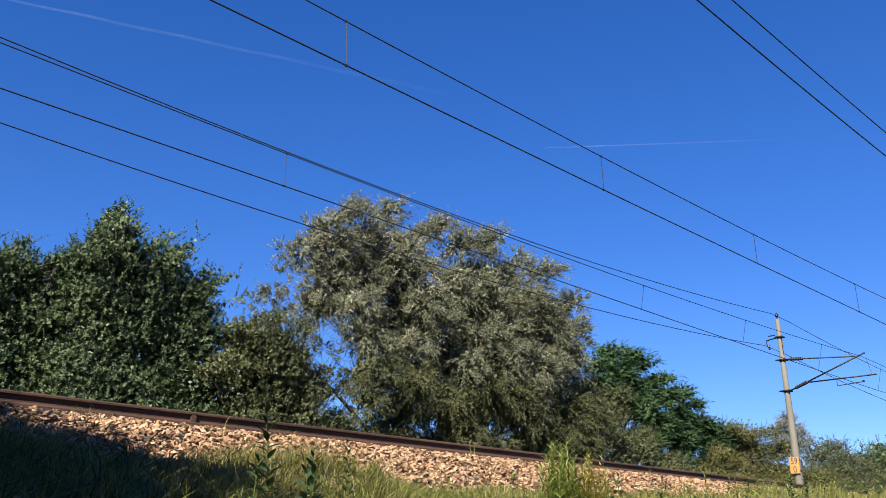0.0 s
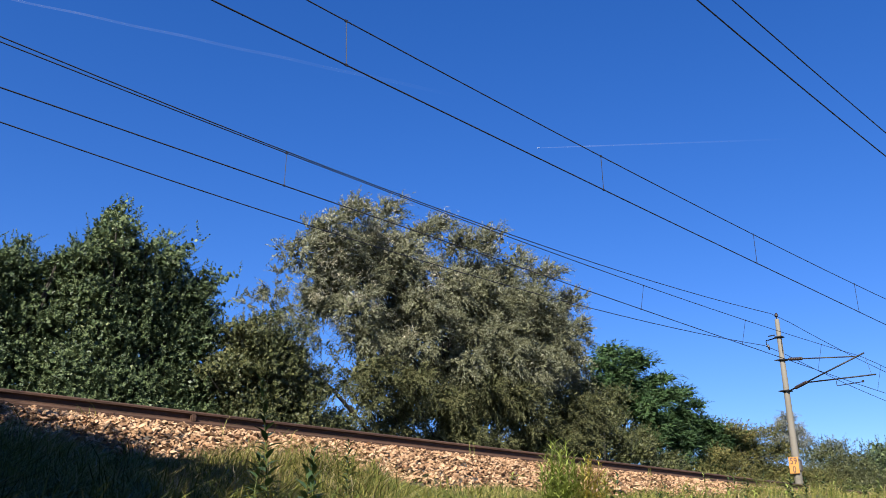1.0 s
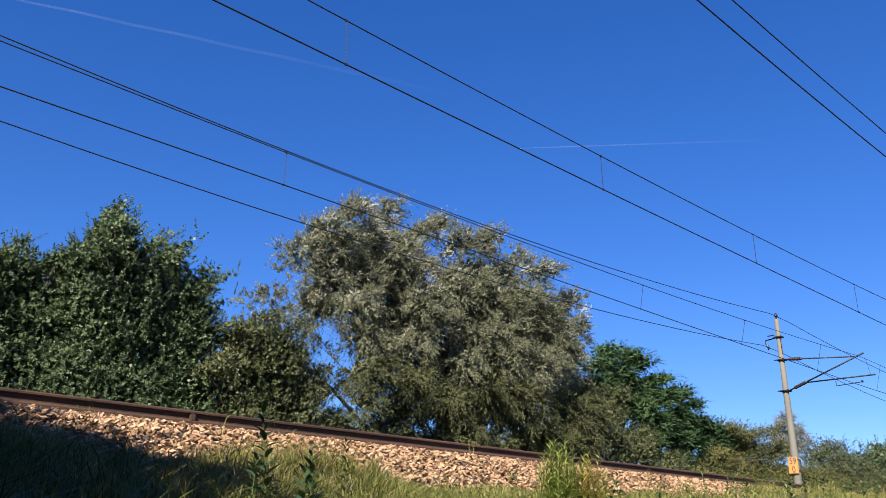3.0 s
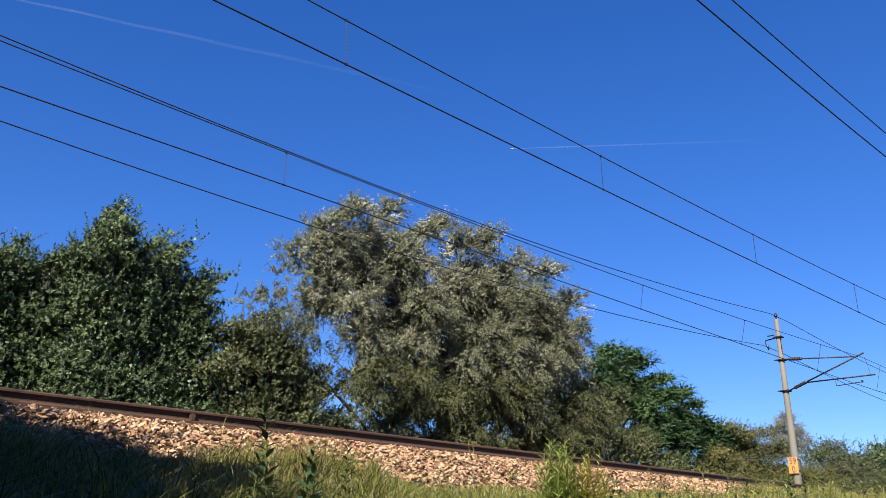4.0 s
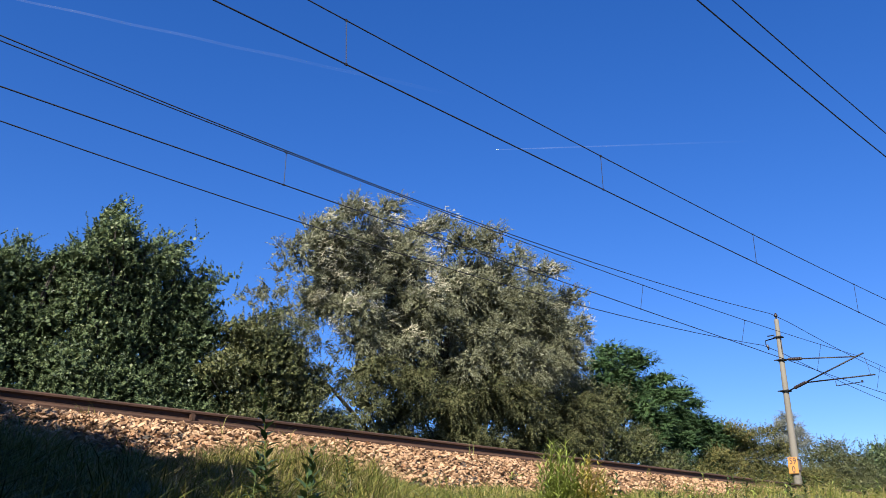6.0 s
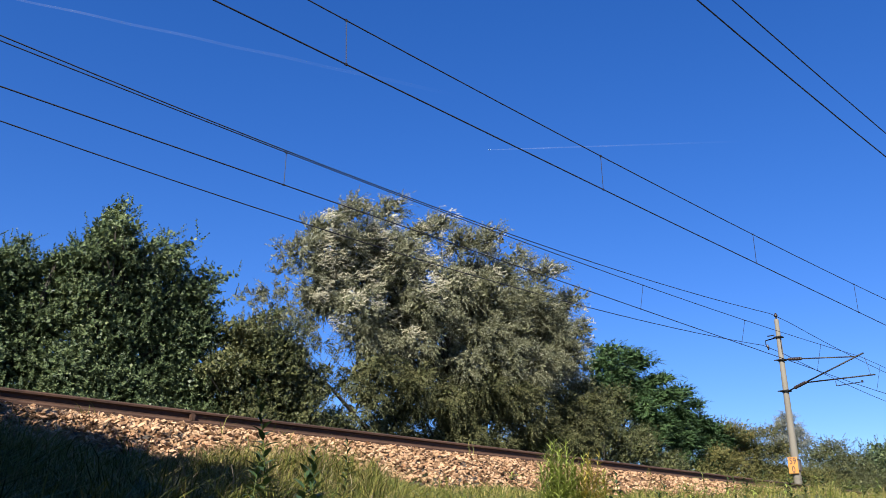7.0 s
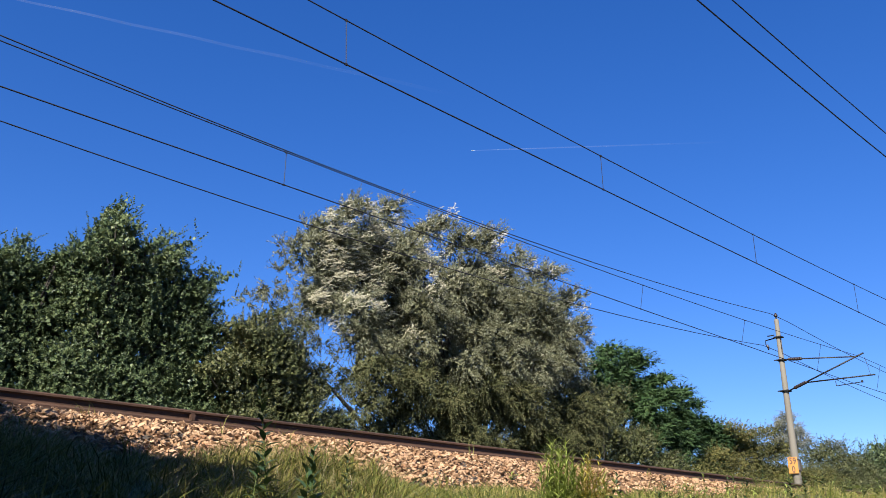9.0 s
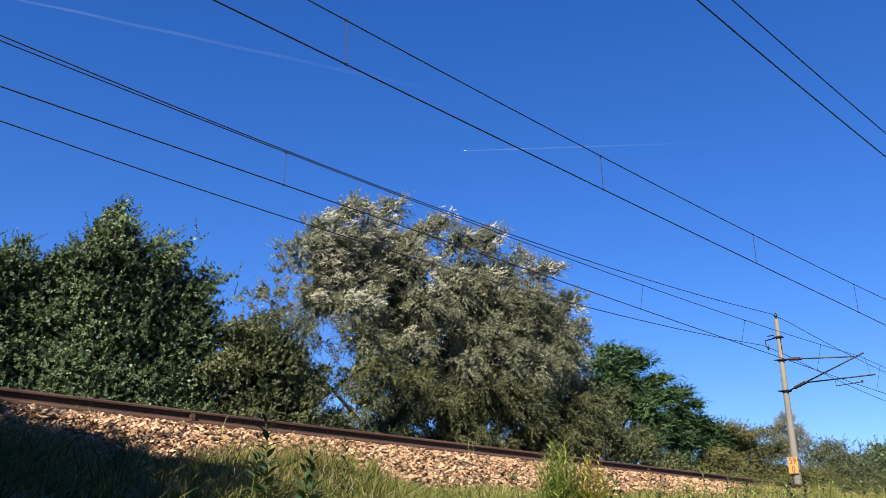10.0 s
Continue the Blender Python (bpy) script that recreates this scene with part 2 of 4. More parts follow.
def build_track(centre, name):
    for side in (-0.7525, 0.7525):
        rail = part("rail", extruded(rail_profile(centre + side, RAIL_TOP), -80, 260, 1), RUST)
        tagged(rail, "rust-brown steel rail lying on the ballast", "rail", "rails of the two tracks")
        bm = bmesh.new()
        box(bm, (340, 0.05, 0.002), (90, centre + side, RAIL_TOP + 0.0012))
        part("running_surface", bm, BRIGHT, rail, "worn brown running surface")
        if name == 1:
            for x in (4.3, 22.0):
                part("rail_clamp", box(bmesh.new(), (0.06, 0.05, 0.085), (x, centre + side - 0.033, RAIL_TOP - 0.074), bevel=0.012), RUST, rail, "rusty clamp on the rail web")
    me = None
    for k in range(90):
        x = -6 + 0.62 * k
        if me is None:
            s = part("sleeper", box(bmesh.new(), (0.24, 2.1, 0.16), (0, 0, 0), bevel=0.02), SLEEPER)
            me = s.data
        else:
            s = new("sleeper", me)
        s.matrix_world = pose(x, centre, 1.10)
        tagged(s, "grey concrete sleeper half buried in ballast", "sleeper", "sleepers of the two tracks")


build_track(TRACK_1, 1)
build_track(TRACK_2, 2)


# ---- overhead lines ----
def sagging(fx, x0, x1, step=2.0):
    n = int((x1 - x0) / step)
    return [fx(x0 + (x1 - x0) * i / n) for i in range(n + 1)]


def wire(name, points, radius, parent=None):
    return part(name, tube(bmesh.new(), points, radius, 6), WIRE, parent, smooth=True)


MAST_X, MAST_Y, SPAN = 38.6, 16.8, 47.6


def hang(x, low, rise, x_mid):
    """Height of a wire that sags between masts one span apart."""
    u = ((x - x_mid + SPAN / 2) % SPAN - SPAN / 2) / (SPAN / 2)
    return low + rise * u * u


def overhead(contact, messenger, drops, label):
    line = empty("overhead_line", (0, contact(0)[1], 0))
    tagged(line, label, "overhead line", "catenaries of the two tracks")
    back = Matrix.Translation((0, -contact(0)[1], 0))
    for name, fx, r in (("contact_wire", contact, 0.012), ("messenger_wire", messenger, 0.0105)):
        under(wire(name, [back @ Vector(p) for p in sagging(fx, -60, 150)], r), line)
    for x in drops:
        a, b = back @ Vector(messenger(x)), back @ Vector(contact(x))
        bm = tube(bmesh.new(), [a, b], 0.007, 5)
        for p in (a, b):
            box(bm, (0.05, 0.022, 0.035), p)
        part("dropper", bm, WIRE, line)
    return line


overhead(lambda x: (x, 8.79 + 0.006 * min(x, 15), 6.815), lambda x: (x, TRACK_1, hang(x, 7.56, 0.51, 14.0)),
         [-19.6 + 6.55 * k for k in range(16)], "dark copper contact wire hung by droppers from a messenger wire")
L_MID = 14.8
overhead(lambda x: (x, 13.07 + 0.0107 * x if x < MAST_X else 13.9 - 0.0107 * x, 6.805), lambda x: (x, 13.15, hang(x, 7.475, 0.51, L_MID)),
         [8.45 + 6.4 * k for k in range(-4, 12)], "dark copper contact wire hung by droppers over the far track")


def feeder(y, low, rise, x_mid, label, fall=0.0):
    w = part("feeder_wire", tube(bmesh.new(), sagging(lambda x: (x, y, hang(x, low, rise, x_mid) - 0.02 - fall * max(0.0, MAST_X - x)), -60, 150), 0.0138, 6), WIRE, smooth=True)
    tagged(w, label, "wire", "feeder wires")


feeder(MAST_Y, 9.635, 1.0, L_MID, "dark feeder wire carried on the mast tops")
feeder(17.3, 8.13, 1.05, L_MID, "dark wire hung from side brackets of the masts", 0.0025)
feeder(5.65, 9.56, 0.8, 14.3, "dark feeder wire strung high beside the near track")
feeder(5.18, 8.1, 0.9, 14.3, "dark lower feeder wire strung beside the near track")


# ---- mast with cantilever ----
def build_mast(numbered):
    mast = empty("catenary_mast", (MAST_X, MAST_Y, 0.4))
    tagged(mast, "tall tapered grey concrete mast with steel cantilever and orange plate" if numbered else "tapered grey concrete mast with steel cantilever along the track", "mast", "masts along the tracks")
    H = 10.0
    part("pole", tube(bmesh.new(), [(0, 0, 0), (0, 0, H * 0.28), (0, 0, H * 0.6), (0, 0, H - 0.02), (0, 0, H)], [0.215, 0.175, 0.135, 0.10, 0.09], 20), CONCRETE, mast, smooth=True)
    part("top_bracket", box(bmesh.new(), (0.06, 0.06, 0.16), (0, 0, H + 0.07), bevel=0.01), STEEL, mast)
    bm = bmesh.new()
    tube(bm, [(0, 0, H + 0.12), (0, 0, H + 0.17), (0, 0, H + 0.18), (0, 0, H + 0.23), (0, 0, H + 0.24), (0, 0, H + 0.3)], [0.07, 0.09, 0.06, 0.085, 0.05, 0.04], 12)
    part("top_insulator", bm, CERAMIC, mast, "dark ribbed ceramic insulator", True)

    def clamp(z, r):
        b = bmesh.new()
        box(b, (2 * r + 0.05, 2 * r + 0.05, 0.07), (0, 0, z), bevel=0.012)
        box(b, (0.05, 0.34, 0.05), (-r - 0.02, 0.12, z), bevel=0.008)
        return part("clamp", b, STEEL, mast)

    def insulator(a, b):
        a, b = Vector(a), Vector(b)
        bm2 = bmesh.new()
        pts, rad = [], []
        for k in range(13):
            pts.append(a.lerp(b, k / 12)), rad.append((0.08 if k % 2 else 0.07) * (0.7 if k in (0, 12) else 1))
        tube(bm2, pts, rad, 10)
        return part("rod_insulator", bm2, CERAMIC, mast, "brown ribbed ceramic insulator")

    top, low = 8.02, 6.57
    tip = Vector((0.0, -3.66, 7.69))
    clamp(top, 0.16), clamp(low, 0.18)
    insulator((0, -0.30, top), (0, -0.95, top - 0.07))
    part("top_tube", tube(bmesh.new(), [(0, -0.14, top + 0.02), (0, -0.9, top - 0.065), (0, tip.y + 0.25, tip.z - 0.02)], 0.03, 8), STEEL, mast, smooth=True)
    end = Vector((0, -0.16, low))
    on = Vector((0, tip.y, tip.z + 0.1)) - end
    insulator(end + on * 0.07, end + on * 0.25)
    part("diagonal_tube", tube(bmesh.new(), [end, end + on], 0.036, 8), STEEL, mast, smooth=True)
    at = end + on * 0.22
    reg = Vector((0, -4.0, 6.79))
    part("registration_tube", tube(bmesh.new(), [at, reg], 0.032, 8), STEEL, mast, smooth=True)
    bm = tube(bmesh.new(), [reg.lerp(at, 0.06), Vector((0, tip.y - 0.02, tip.z - 0.1))], 0.008, 5)
    part("support_wire", bm, WIRE, mast)
    bm = tube(bmesh.new(), [(0, -2.3, 6.74), (0, -2.3, 6.52), (0, -2.5, 6.52), (0, -3.42, 6.55)], 0.02, 6)
    box(bm, (0.05, 0.08, 0.1), (0, -3.42, 6.57))
    part("steady_arm", bm, STEEL, mast, smooth=False)
    bm = tube(bmesh.new(), [(0, 0.1, 9.12), (0, 0.66, 9.06), (0, 0.66, 8.86)], 0.028, 6)
    box(bm, (0.36, 0.36, 0.06), (0, 0, 9.12), bevel=0.01)
    box(bm, (0.05, 0.34, 0.05), (-0.15, 0.3, 9.22), bevel=0.008)
    part("feeder_bracket", bm, STEEL, mast)
    part("suspension_insulator", tube(bmesh.new(), [(0, 0.6, 8.85), (0, 0.56, 8.72), (0, 0.55, 8.6)], [0.05, 0.06, 0.03], 8), CERAMIC, mast)
    part("earth_strip", tube(bmesh.new(), [(-0.1, -0.12, 9.1), (-0.12, -0.13, 8.6), (-0.14, -0.14, 8.35)], 0.015, 5), STEEL, mast)
    if not numbered:
        return mast
    # plate, turned to face along the line
    face = 24
    holder = pose(-0.275, 0.0, 3.22, 0, 0, face)
    bm = bmesh.new()
    box(bm, (0.02, 0.40, 0.72), (0, 0, 0), bevel=0.006)
    plate = part("number_plate", bm, PLATE, mast, "orange kilometre plate with black figures")
    plate.matrix_local = holder
    for text, z in (("59", 0.17), ("0", -0.20)):
        cu = bpy.data.curves.new("figure", "FONT")
        cu.body, cu.size, cu.align_x, cu.align_y, cu.extrude, cu.offset = text, 0.40, "CENTER", "CENTER", 0.002, 0.005
        ob = new("figure", cu)
        dg = bpy.context.evaluated_depsgraph_get()
        me = bpy.data.meshes.new_from_object(ob.evaluated_get(dg))
        bpy.data.objects.remove(ob)
        me.materials.clear()
        me.materials.append(INK)
        fig = new("figure", me)
        fig.parent = plate
        fig.matrix_local = Matrix.Translation((-0.014, 0, z)) @ Matrix(((0, 0, -1, 0), (-1, 0, 0, 0), (0, 1, 0, 0), (0, 0, 0, 1))) @ Matrix.Diagonal((0.74, 1, 1, 1))
    band = bmesh.new()
    for z in (2.98, 3.46):
        tube(band, [(0, 0, z - 0.02), (0, 0, z + 0.02)], [0.205, 0.205], 16)
    box(band, (0.03, 0.08, 0.50), (-0.04, -0.235, 3.22), (0, 0, 24), 0.006)
    part("plate_strap", band, CERAMIC, mast, "brown steel strap holding the plate")
    return mast


build_mast(True)
plain = build_mast(False)
plain.matrix_world = pose(MAST_X + SPAN, MAST_Y, 0.4)
copy_thing(plain, pose(MAST_X - SPAN, MAST_Y, 0.4))
for k in (-1, 0, 1):
    copy_thing(plain, pose(MAST_X + SPAN * k, 5.65, 0.4, 0, 0, 180))

# ---- trees ----
SWAYING = []


def unit(v):
    return v / (np.linalg.norm(v, axis=-1, keepdims=True) + 1e-9)


def blades(base, axis, face, length, width):
    """Kite-shaped leaves from their stalks along axis, the upper side turned to face; four corners each."""
    side = unit(np.cross(axis, face)) * (width * 0.5)
    a = axis * length
    return np.stack([base, base + a * 0.45 + side, base + a, base + a * 0.45 - side], 1).reshape(-1, 3)


def shell(rng, n, radii, deep, lumps):
    """Points near the lumpy skin of an ellipsoid, and the way out of it at each."""
    d = unit(rng.normal(size=(n, 3)))
    swell = 0.92 + 0.17 * np.sin(d[:, 0] * lumps + d[:, 2] * 4 + rng.uniform(0, 6)) * np.sin(d[:, 1] * lumps + d[:, 2] * lumps + rng.uniform(0, 6))
    return d * (swell * (1.07 - deep * rng.random(n) ** 1.2))[:, None] * radii, d


def twigs(rng, at, way, length, per, size, open_out):
    """Leafy twigs: leaves set round each in a spiral, opening away from it and facing its tip."""
    n = len(at)
    k = np.tile(np.arange(per), n)
    t = np.repeat(np.arange(n), per)
    w = way[t]
    a = unit(np.cross(w, rng.normal(size=(n, 3))[t]))
    b = np.cross(w, a)
    turn = k * 2.4 + rng.normal(size=n * per) * 0.35
    out = a * np.cos(turn)[:, None] + b * np.sin(turn)[:, None]
    u = ((k + 0.5) / per)[:, None]
    base = at[t] + w * (length[t][:, None] * u)
    axis = unit(out * open_out + w * (0.15 + 0.75 * u) + rng.normal(size=(n * per, 3)) * 0.18)
    face = unit(w + np.array((0, 0, 0.55)) + rng.normal(size=(n * per, 3)) * 0.28)
    s = rng.uniform(0.7, 1.25, (n * per, 1)) * (1.1 - 0.45 * u)
    return blades(base, axis, face, size[0] * s, size[1] * s)


def stalks(at, way, length, thick):
    """A thin three-sided stalk for each twig, as quads."""
    side = unit(np.cross(way, (0.3, 0.5, 0.8)))
    up = np.cross(way, side)
    tip = at + way * length[:, None]
    ring = [side * thick, (-0.5 * side + 0.87 * up) * thick, (-0.5 * side - 0.87 * up) * thick]
    quads = [np.stack([at + p, at + q, tip + q * 0.4, tip + p * 0.4], 1) for p, q in zip(ring, ring[1:] + ring[:1])]
    return np.concatenate(quads).reshape(-1, 3)


def core_leaves(rng, m, radii, size):
    """Larger, sparser leaves deep inside that close the crown."""
    d = unit(rng.normal(size=(m, 3))) * rng.random((m, 1)) ** 0.45 * 0.72
    return blades(d * radii, unit(rng.normal(size=(m, 3))), unit(rng.normal(size=(m, 3)) + (0, 0, 0.6)), size[0] * 1.9, size[1] * 1.9)


def broad_bough(rng, radii, density, size, core):
    """Rosettes of broad leaves at the twig ends, with some longer shoots reaching out of the crown."""
    area = math.pi * radii[0] * radii[2]
    n = int(density * area / 11)
    at, d = shell(rng, n, radii, 0.42, 7)
    way = unit(d * 0.75 + (0, 0, 0.5) + rng.normal(size=(n, 3)) * 0.35)
    length = rng.uniform(0.07, 0.17, n) * size[0] / 0.078
    v = [twigs(rng, at, way, length, 11, size, 0.95)]
    m = max(4, int(20 * area ** 0.5))
    at, d = shell(rng, m, radii, 0.12, 7)
    way = unit(d * 0.7 + (0, 0, 0.75) + rng.normal(size=(m, 3)) * 0.25)
    length = rng.uniform(0.2, 0.5, m) * size[0] / 0.078
    v += [twigs(rng, at, way, length, 17, size, 0.7), stalks(at, way, length, 0.005)]
    v.append(core_leaves(rng, int(core * n), radii, size))
    return np.concatenate(v)


def willow_bough(rng, radii, density, size, height, thin):
    """Sprays of long whips, each set with narrow leaves; high sprays stream down the wind, low ones hang."""
    area = math.pi * radii[0] * radii[2]
    per, whips = 15, 7
    n = max(4, int(density * area / (per * whips)))
    at, d = shell(rng, n, radii, 0.5, 5)
    high = np.clip((height + at[:, 2] - 7.0) / 4.5, 0, 1)[:, None]
    at = at - np.array((0.2, 0, 0.26)) * high
    lead = unit(d * 0.6 + np.array((0.38, 0.0, 0.42)) * high + np.array((0.15, 0, -0.25)) * (1 - high) + rng.normal(size=(n, 3)) * 0.22)
    t = np.repeat(np.arange(n), whips)
    way = unit(lead[t] + rng.normal(size=(n * whips, 3)) * 0.36)
    start = at[t] + rng.normal(size=(n * whips, 3)) * 0.05
    long = rng.uniform(0.3, 0.7, n * whips)
    s = np.repeat(np.arange(n * whips), per)
    u = np.tile((np.arange(per) + 0.5) / per, n * whips)[:, None]
    reach = long[s][:, None] * u
    fall = (np.array((0.28, 0, -0.10)) * high[t][s] + np.array((0.06, 0, -0.42)) * (1 - high[t][s])) * 1.45
    base = start[s] + way[s] * reach + fall * reach ** 2
    along = unit(way[s] + 2 * fall * reach)
    axis = unit(along * 0.8 + rng.normal(size=base.shape) * 0.48)
    face = unit(rng.normal(size=base.shape) * 0.5 + d[t][s] * 0.5 + (0, 0, 0.5))
    k = rng.uniform(0.7, 1.2, (len(base), 1)) * (1.12 - 0.4 * u)
    v = [blades(base, axis, face, size[0] * k, size[1] * k), stalks(start, way, long * 0.5, 0.004)]
    if not thin:
        v.append(core_leaves(rng, int(9 * n), radii, (size[0], size[1] * 1.6)))
    return np.concatenate(v)


def feather_bough(rng, radii, density, size, core):
    """Long pinnate leaves in layered sprays: leaflets in pairs along arching ribs."""
    area = math.pi * radii[0] * radii[2]
    pairs = 9
    n = int(density * area / (2 * pairs))
    at, d = shell(rng, n, radii, 0.5, 6)
    way = unit(d * (1, 1, 0.5) + (0, 0, 0.28) + rng.normal(size=(n, 3)) * 0.3)
    long = rng.uniform(0.26, 0.46, n)
    t = np.repeat(np.arange(n), 2 * pairs)
    u = np.tile(np.repeat((np.arange(pairs) + 0.6) / pairs, 2), n)[:, None]
    sign = np.tile((1.0, -1.0), n * pairs)[:, None]
    reach = long[t][:, None] * u
    base = at[t] + way[t] * reach + np.array((0, 0, -0.9)) * reach ** 2
    flat = unit(np.cross(way, (0, 0, 1)))[t]
    axis = unit(flat * sign + way[t] * 0.35 + (0, 0, -0.15) + rng.normal(size=base.shape) * 0.12)
    face = unit(np.array((-0.15, -0.25, 0.8)) + d[t] * 0.4 + rng.normal(size=base.shape) * 0.4)
    k = 1.1 - 0.4 * np.abs(u - 0.45)
    return np.concatenate([blades(base, axis, face, size[0] * k, size[1] * k), stalks(at, way, long * 0.8, 0.004), core_leaves(rng, int(core * n), radii, (size[0] * 1.3, size[1] * 2))])


def tree(kind, label, base, lobes, habit, leaf, material, density, seed, trunk=0.16, deep=0.8, sway=0.8, stems=1, core=1.2, limb=1.0, thin=(), low=None):
    """A tree: trunk with limbs to every bough, and boughs of twigs and leaves that sway on the trunk."""
    rng = np.random.default_rng(seed)
    thing = tagged(empty(kind, base), label, "tree" if kind.endswith("tree") else "bush")
    base = np.array(base)
    lobes = list(lobes) + list(thin)
    cen = np.array([l[:3] for l in lobes])
    mid = cen.mean(0)
    bm = bmesh.new()
    top = np.array([mid[0], mid[1], cen[:, 2].max()]) - base
    for s in range(stems):
        off = rng.normal(size=3) * (0.5 if stems > 1 else 0.0) * (1, 1, 0)
        pts = [off + (top * (k / 6) ** np.array([1.3, 1.3, 1])) * (1 - 0.12 * s) + rng.normal(size=3) * 0.12 * (k > 0) * (1, 1, 0) + off * k / 4 for k in range(5)]
        tube(bm, pts, [trunk * (1 - k / 5.2) for k in range(5)], 8)
    roots = []
    for i, c in enumerate(cen - base):
        slim = limb * (0.25 if i >= len(cen) - len(thin) else 1.0)
        root = np.array(top) * max(0.12, min(0.9, (c[2] * 0.62) / top[2]))
        roots.append(root)
        bend = (root + c) / 2 + rng.normal(size=3) * 0.15 + (0, 0, -0.12 * np.linalg.norm(c - root))
        tube(bm, [root, bend, c], [trunk * 0.42 * slim, trunk * 0.28 * slim, trunk * 0.10 * slim], 6)
    part("trunk", bm, BARK, thing)
    for i, (cx, cy, cz, rx, rz) in enumerate(lobes):
        sparse = i >= len(lobes) - len(thin)
        c = np.array((cx, cy, cz)) - base - roots[i]
        radii = np.array((max(rx - 0.10, rx * 0.8), max(deep, rx), max(rz - 0.10, rz * 0.8)))
        if habit == "willow":
            v = willow_bough(rng, radii * (0.97, 1, 0.97), density * (0.5 if sparse else 1), leaf, cz, sparse)
        elif habit == "feather":
            v = feather_bough(rng, radii, density, leaf, core)
        else:
            v = broad_bough(rng, radii, density, leaf, core)
        # low boughs take the greener leaf that has shade put into its colour
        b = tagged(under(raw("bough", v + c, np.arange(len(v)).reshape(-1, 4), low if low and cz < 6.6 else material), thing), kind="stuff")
        b.location = roots[i]
        b["heart"] = (cx, cy, cz, float(radii[1]))
        SWAYING.append((b, tuple(roots[i]), sway * rng.uniform(0.7, 1.3), rng.uniform(0, 6.28), rng.uniform(0.75, 1.25)))
    return thing


def knobs(lobes, seed, count, size):
    """Small leafy shoots of growth that break the outline of larger boughs."""
    rng = random.Random(seed)
    made = []
    for _ in range(count):
        x, y, z, rx, rz = lobes[rng.randrange(len(lobes))]
        a, r = rng.uniform(-0.2, 3.4), size * rng.uniform(0.7, 1.3)
        made.append((x + 0.88 * rx * math.cos(a), y + rng.uniform(-0.8, 0.2), z + 0.88 * rz * math.sin(a), r, r * rng.uniform(1.0, 1.5)))
    return made


HEDGE_A = [(6.0, 21.0, 6.28, 1.09, .75), (5.3, 21, 5.1, 1.16, 1.16), (6.7, 21, 5.3, 1.23, 1.09), (6.4, 21, 4.2, 1.32, .93), (5.5, 21, 3.9, 1.15, .89), (7.2, 21, 6.38, .49, .56), (6, 21, 2.6, 1.8, 1.2), (5.2, 20.6, 3.0, 1.4, 1.1), (7.2, 20.6, 3.1, 1.3, 1.1)]
HEDGE_B_TOP = [(7.9, 20, 8.04, .2, .36), (7.9, 20, 7.59, .33, .42), (7.6, 20, 7.1, .4, .42), (8.25, 20, 7.1, .42, .42), (7.9, 20, 6.69, .95, .55), (10.3, 20, 5.9, .6, .55), (7.25, 20, 6.49, .4, .4), (8.65, 20, 6.44, .45, .45), (9.4, 20, 7, .59, .74), (9.9, 20, 6.2, .7, .78), (10.4, 20, 6.55, .32, .5)]
HEDGE_B_LOW = [(7.5, 20, 5.84, .82, .82), (8.7, 20, 5.84, 1.07, 1), (8.1, 20, 5, 1.23, .96), (9.8, 20, 5, 1.23, 1.08), (10.4, 20, 5.3, .75, .85), (8.6, 20, 3.9, 1.37, .82), (10.3, 20, 4, 1.3, .72), (7.3, 20, 4, .92, .79), (9, 20, 2.6, 1.8, 1.0), (7.6, 19.8, 3.0, 1.2, 1.0), (9.2, 19.8, 3.1, 1.2, 0.9), (10.8, 19.8, 3.1, 1.2, 0.9)]
HEDGE_C = [(11.2, 19, 5.2, .62, .66), (12, 19, 5.2, .67, .75), (10.9, 19, 4.3, .86, .79), (12.2, 19, 4.3, .89, .89), (13.3, 19, 4.1, .77, .69), (11.6, 19, 3.6, 1.16, .58), (12.4, 19, 2.6, 1.7, .9), (11.4, 18.8, 2.9, 1.0, 0.8), (13.2, 18.8, 2.9, 1.0, 0.8), (12.6, 19, 4.9, .7, .7), (11.8, 19, 4.5, .8, .7), (12.9, 18.8, 3.5, .8, .6), (14.2, 19, 3.3, .7, .5), (14.9, 19, 2.6, 1.1, .7), (13.9, 19, 2.4, 1.0, .6)]
WILLOW_CREST = [(18.3, 23.6, 12.1, 0.64, 0.64), (20.4, 24.2, 12.9, 0.64, 0.64), (17.2, 23.9, 11.3, 0.63, 0.58), (16.7, 24.3, 10.4, 0.62, 0.66), (23.5, 24.3, 13.2, 0.48, 0.78), (23.8, 23.3, 12.2, 0.66, 0.76), (25.3, 23.2, 12.6, 0.64, 0.83), (28.9, 24.7, 13.0, 0.54, 0.75), (29.7, 23.7, 12.3, 0.58, 0.74), (31.2, 23.6, 11.2, 0.65, 0.75), (33.8, 25.0, 10.5, 0.57, 1.03), (32.0, 24.0, 8.5, 0.64, 1.07), (22.5, 24.7, 12.6, 0.62, 0.62)]
WILLOW_LEFT = [(17.9, 23.9, 10.8, 0.95, 0.84), (19.7, 24.3, 11.5, 1.0, 0.89), (20.5, 23.2, 11.0, 0.79, 0.88), (18.0, 24.3, 9.6, 1.01, 0.88), (17.8, 24.9, 8.7, 0.84, 0.84), (19.5, 24.1, 9.8, 1.04, 0.97), (21.5, 24.6, 9.9, 0.96, 1.03), (22.5, 24.4, 11.0, 0.61, 0.93), (18.0, 23.0, 8.2, 0.81, 0.73), (21.1, 24.6, 8.7, 1.01, 1.01)]
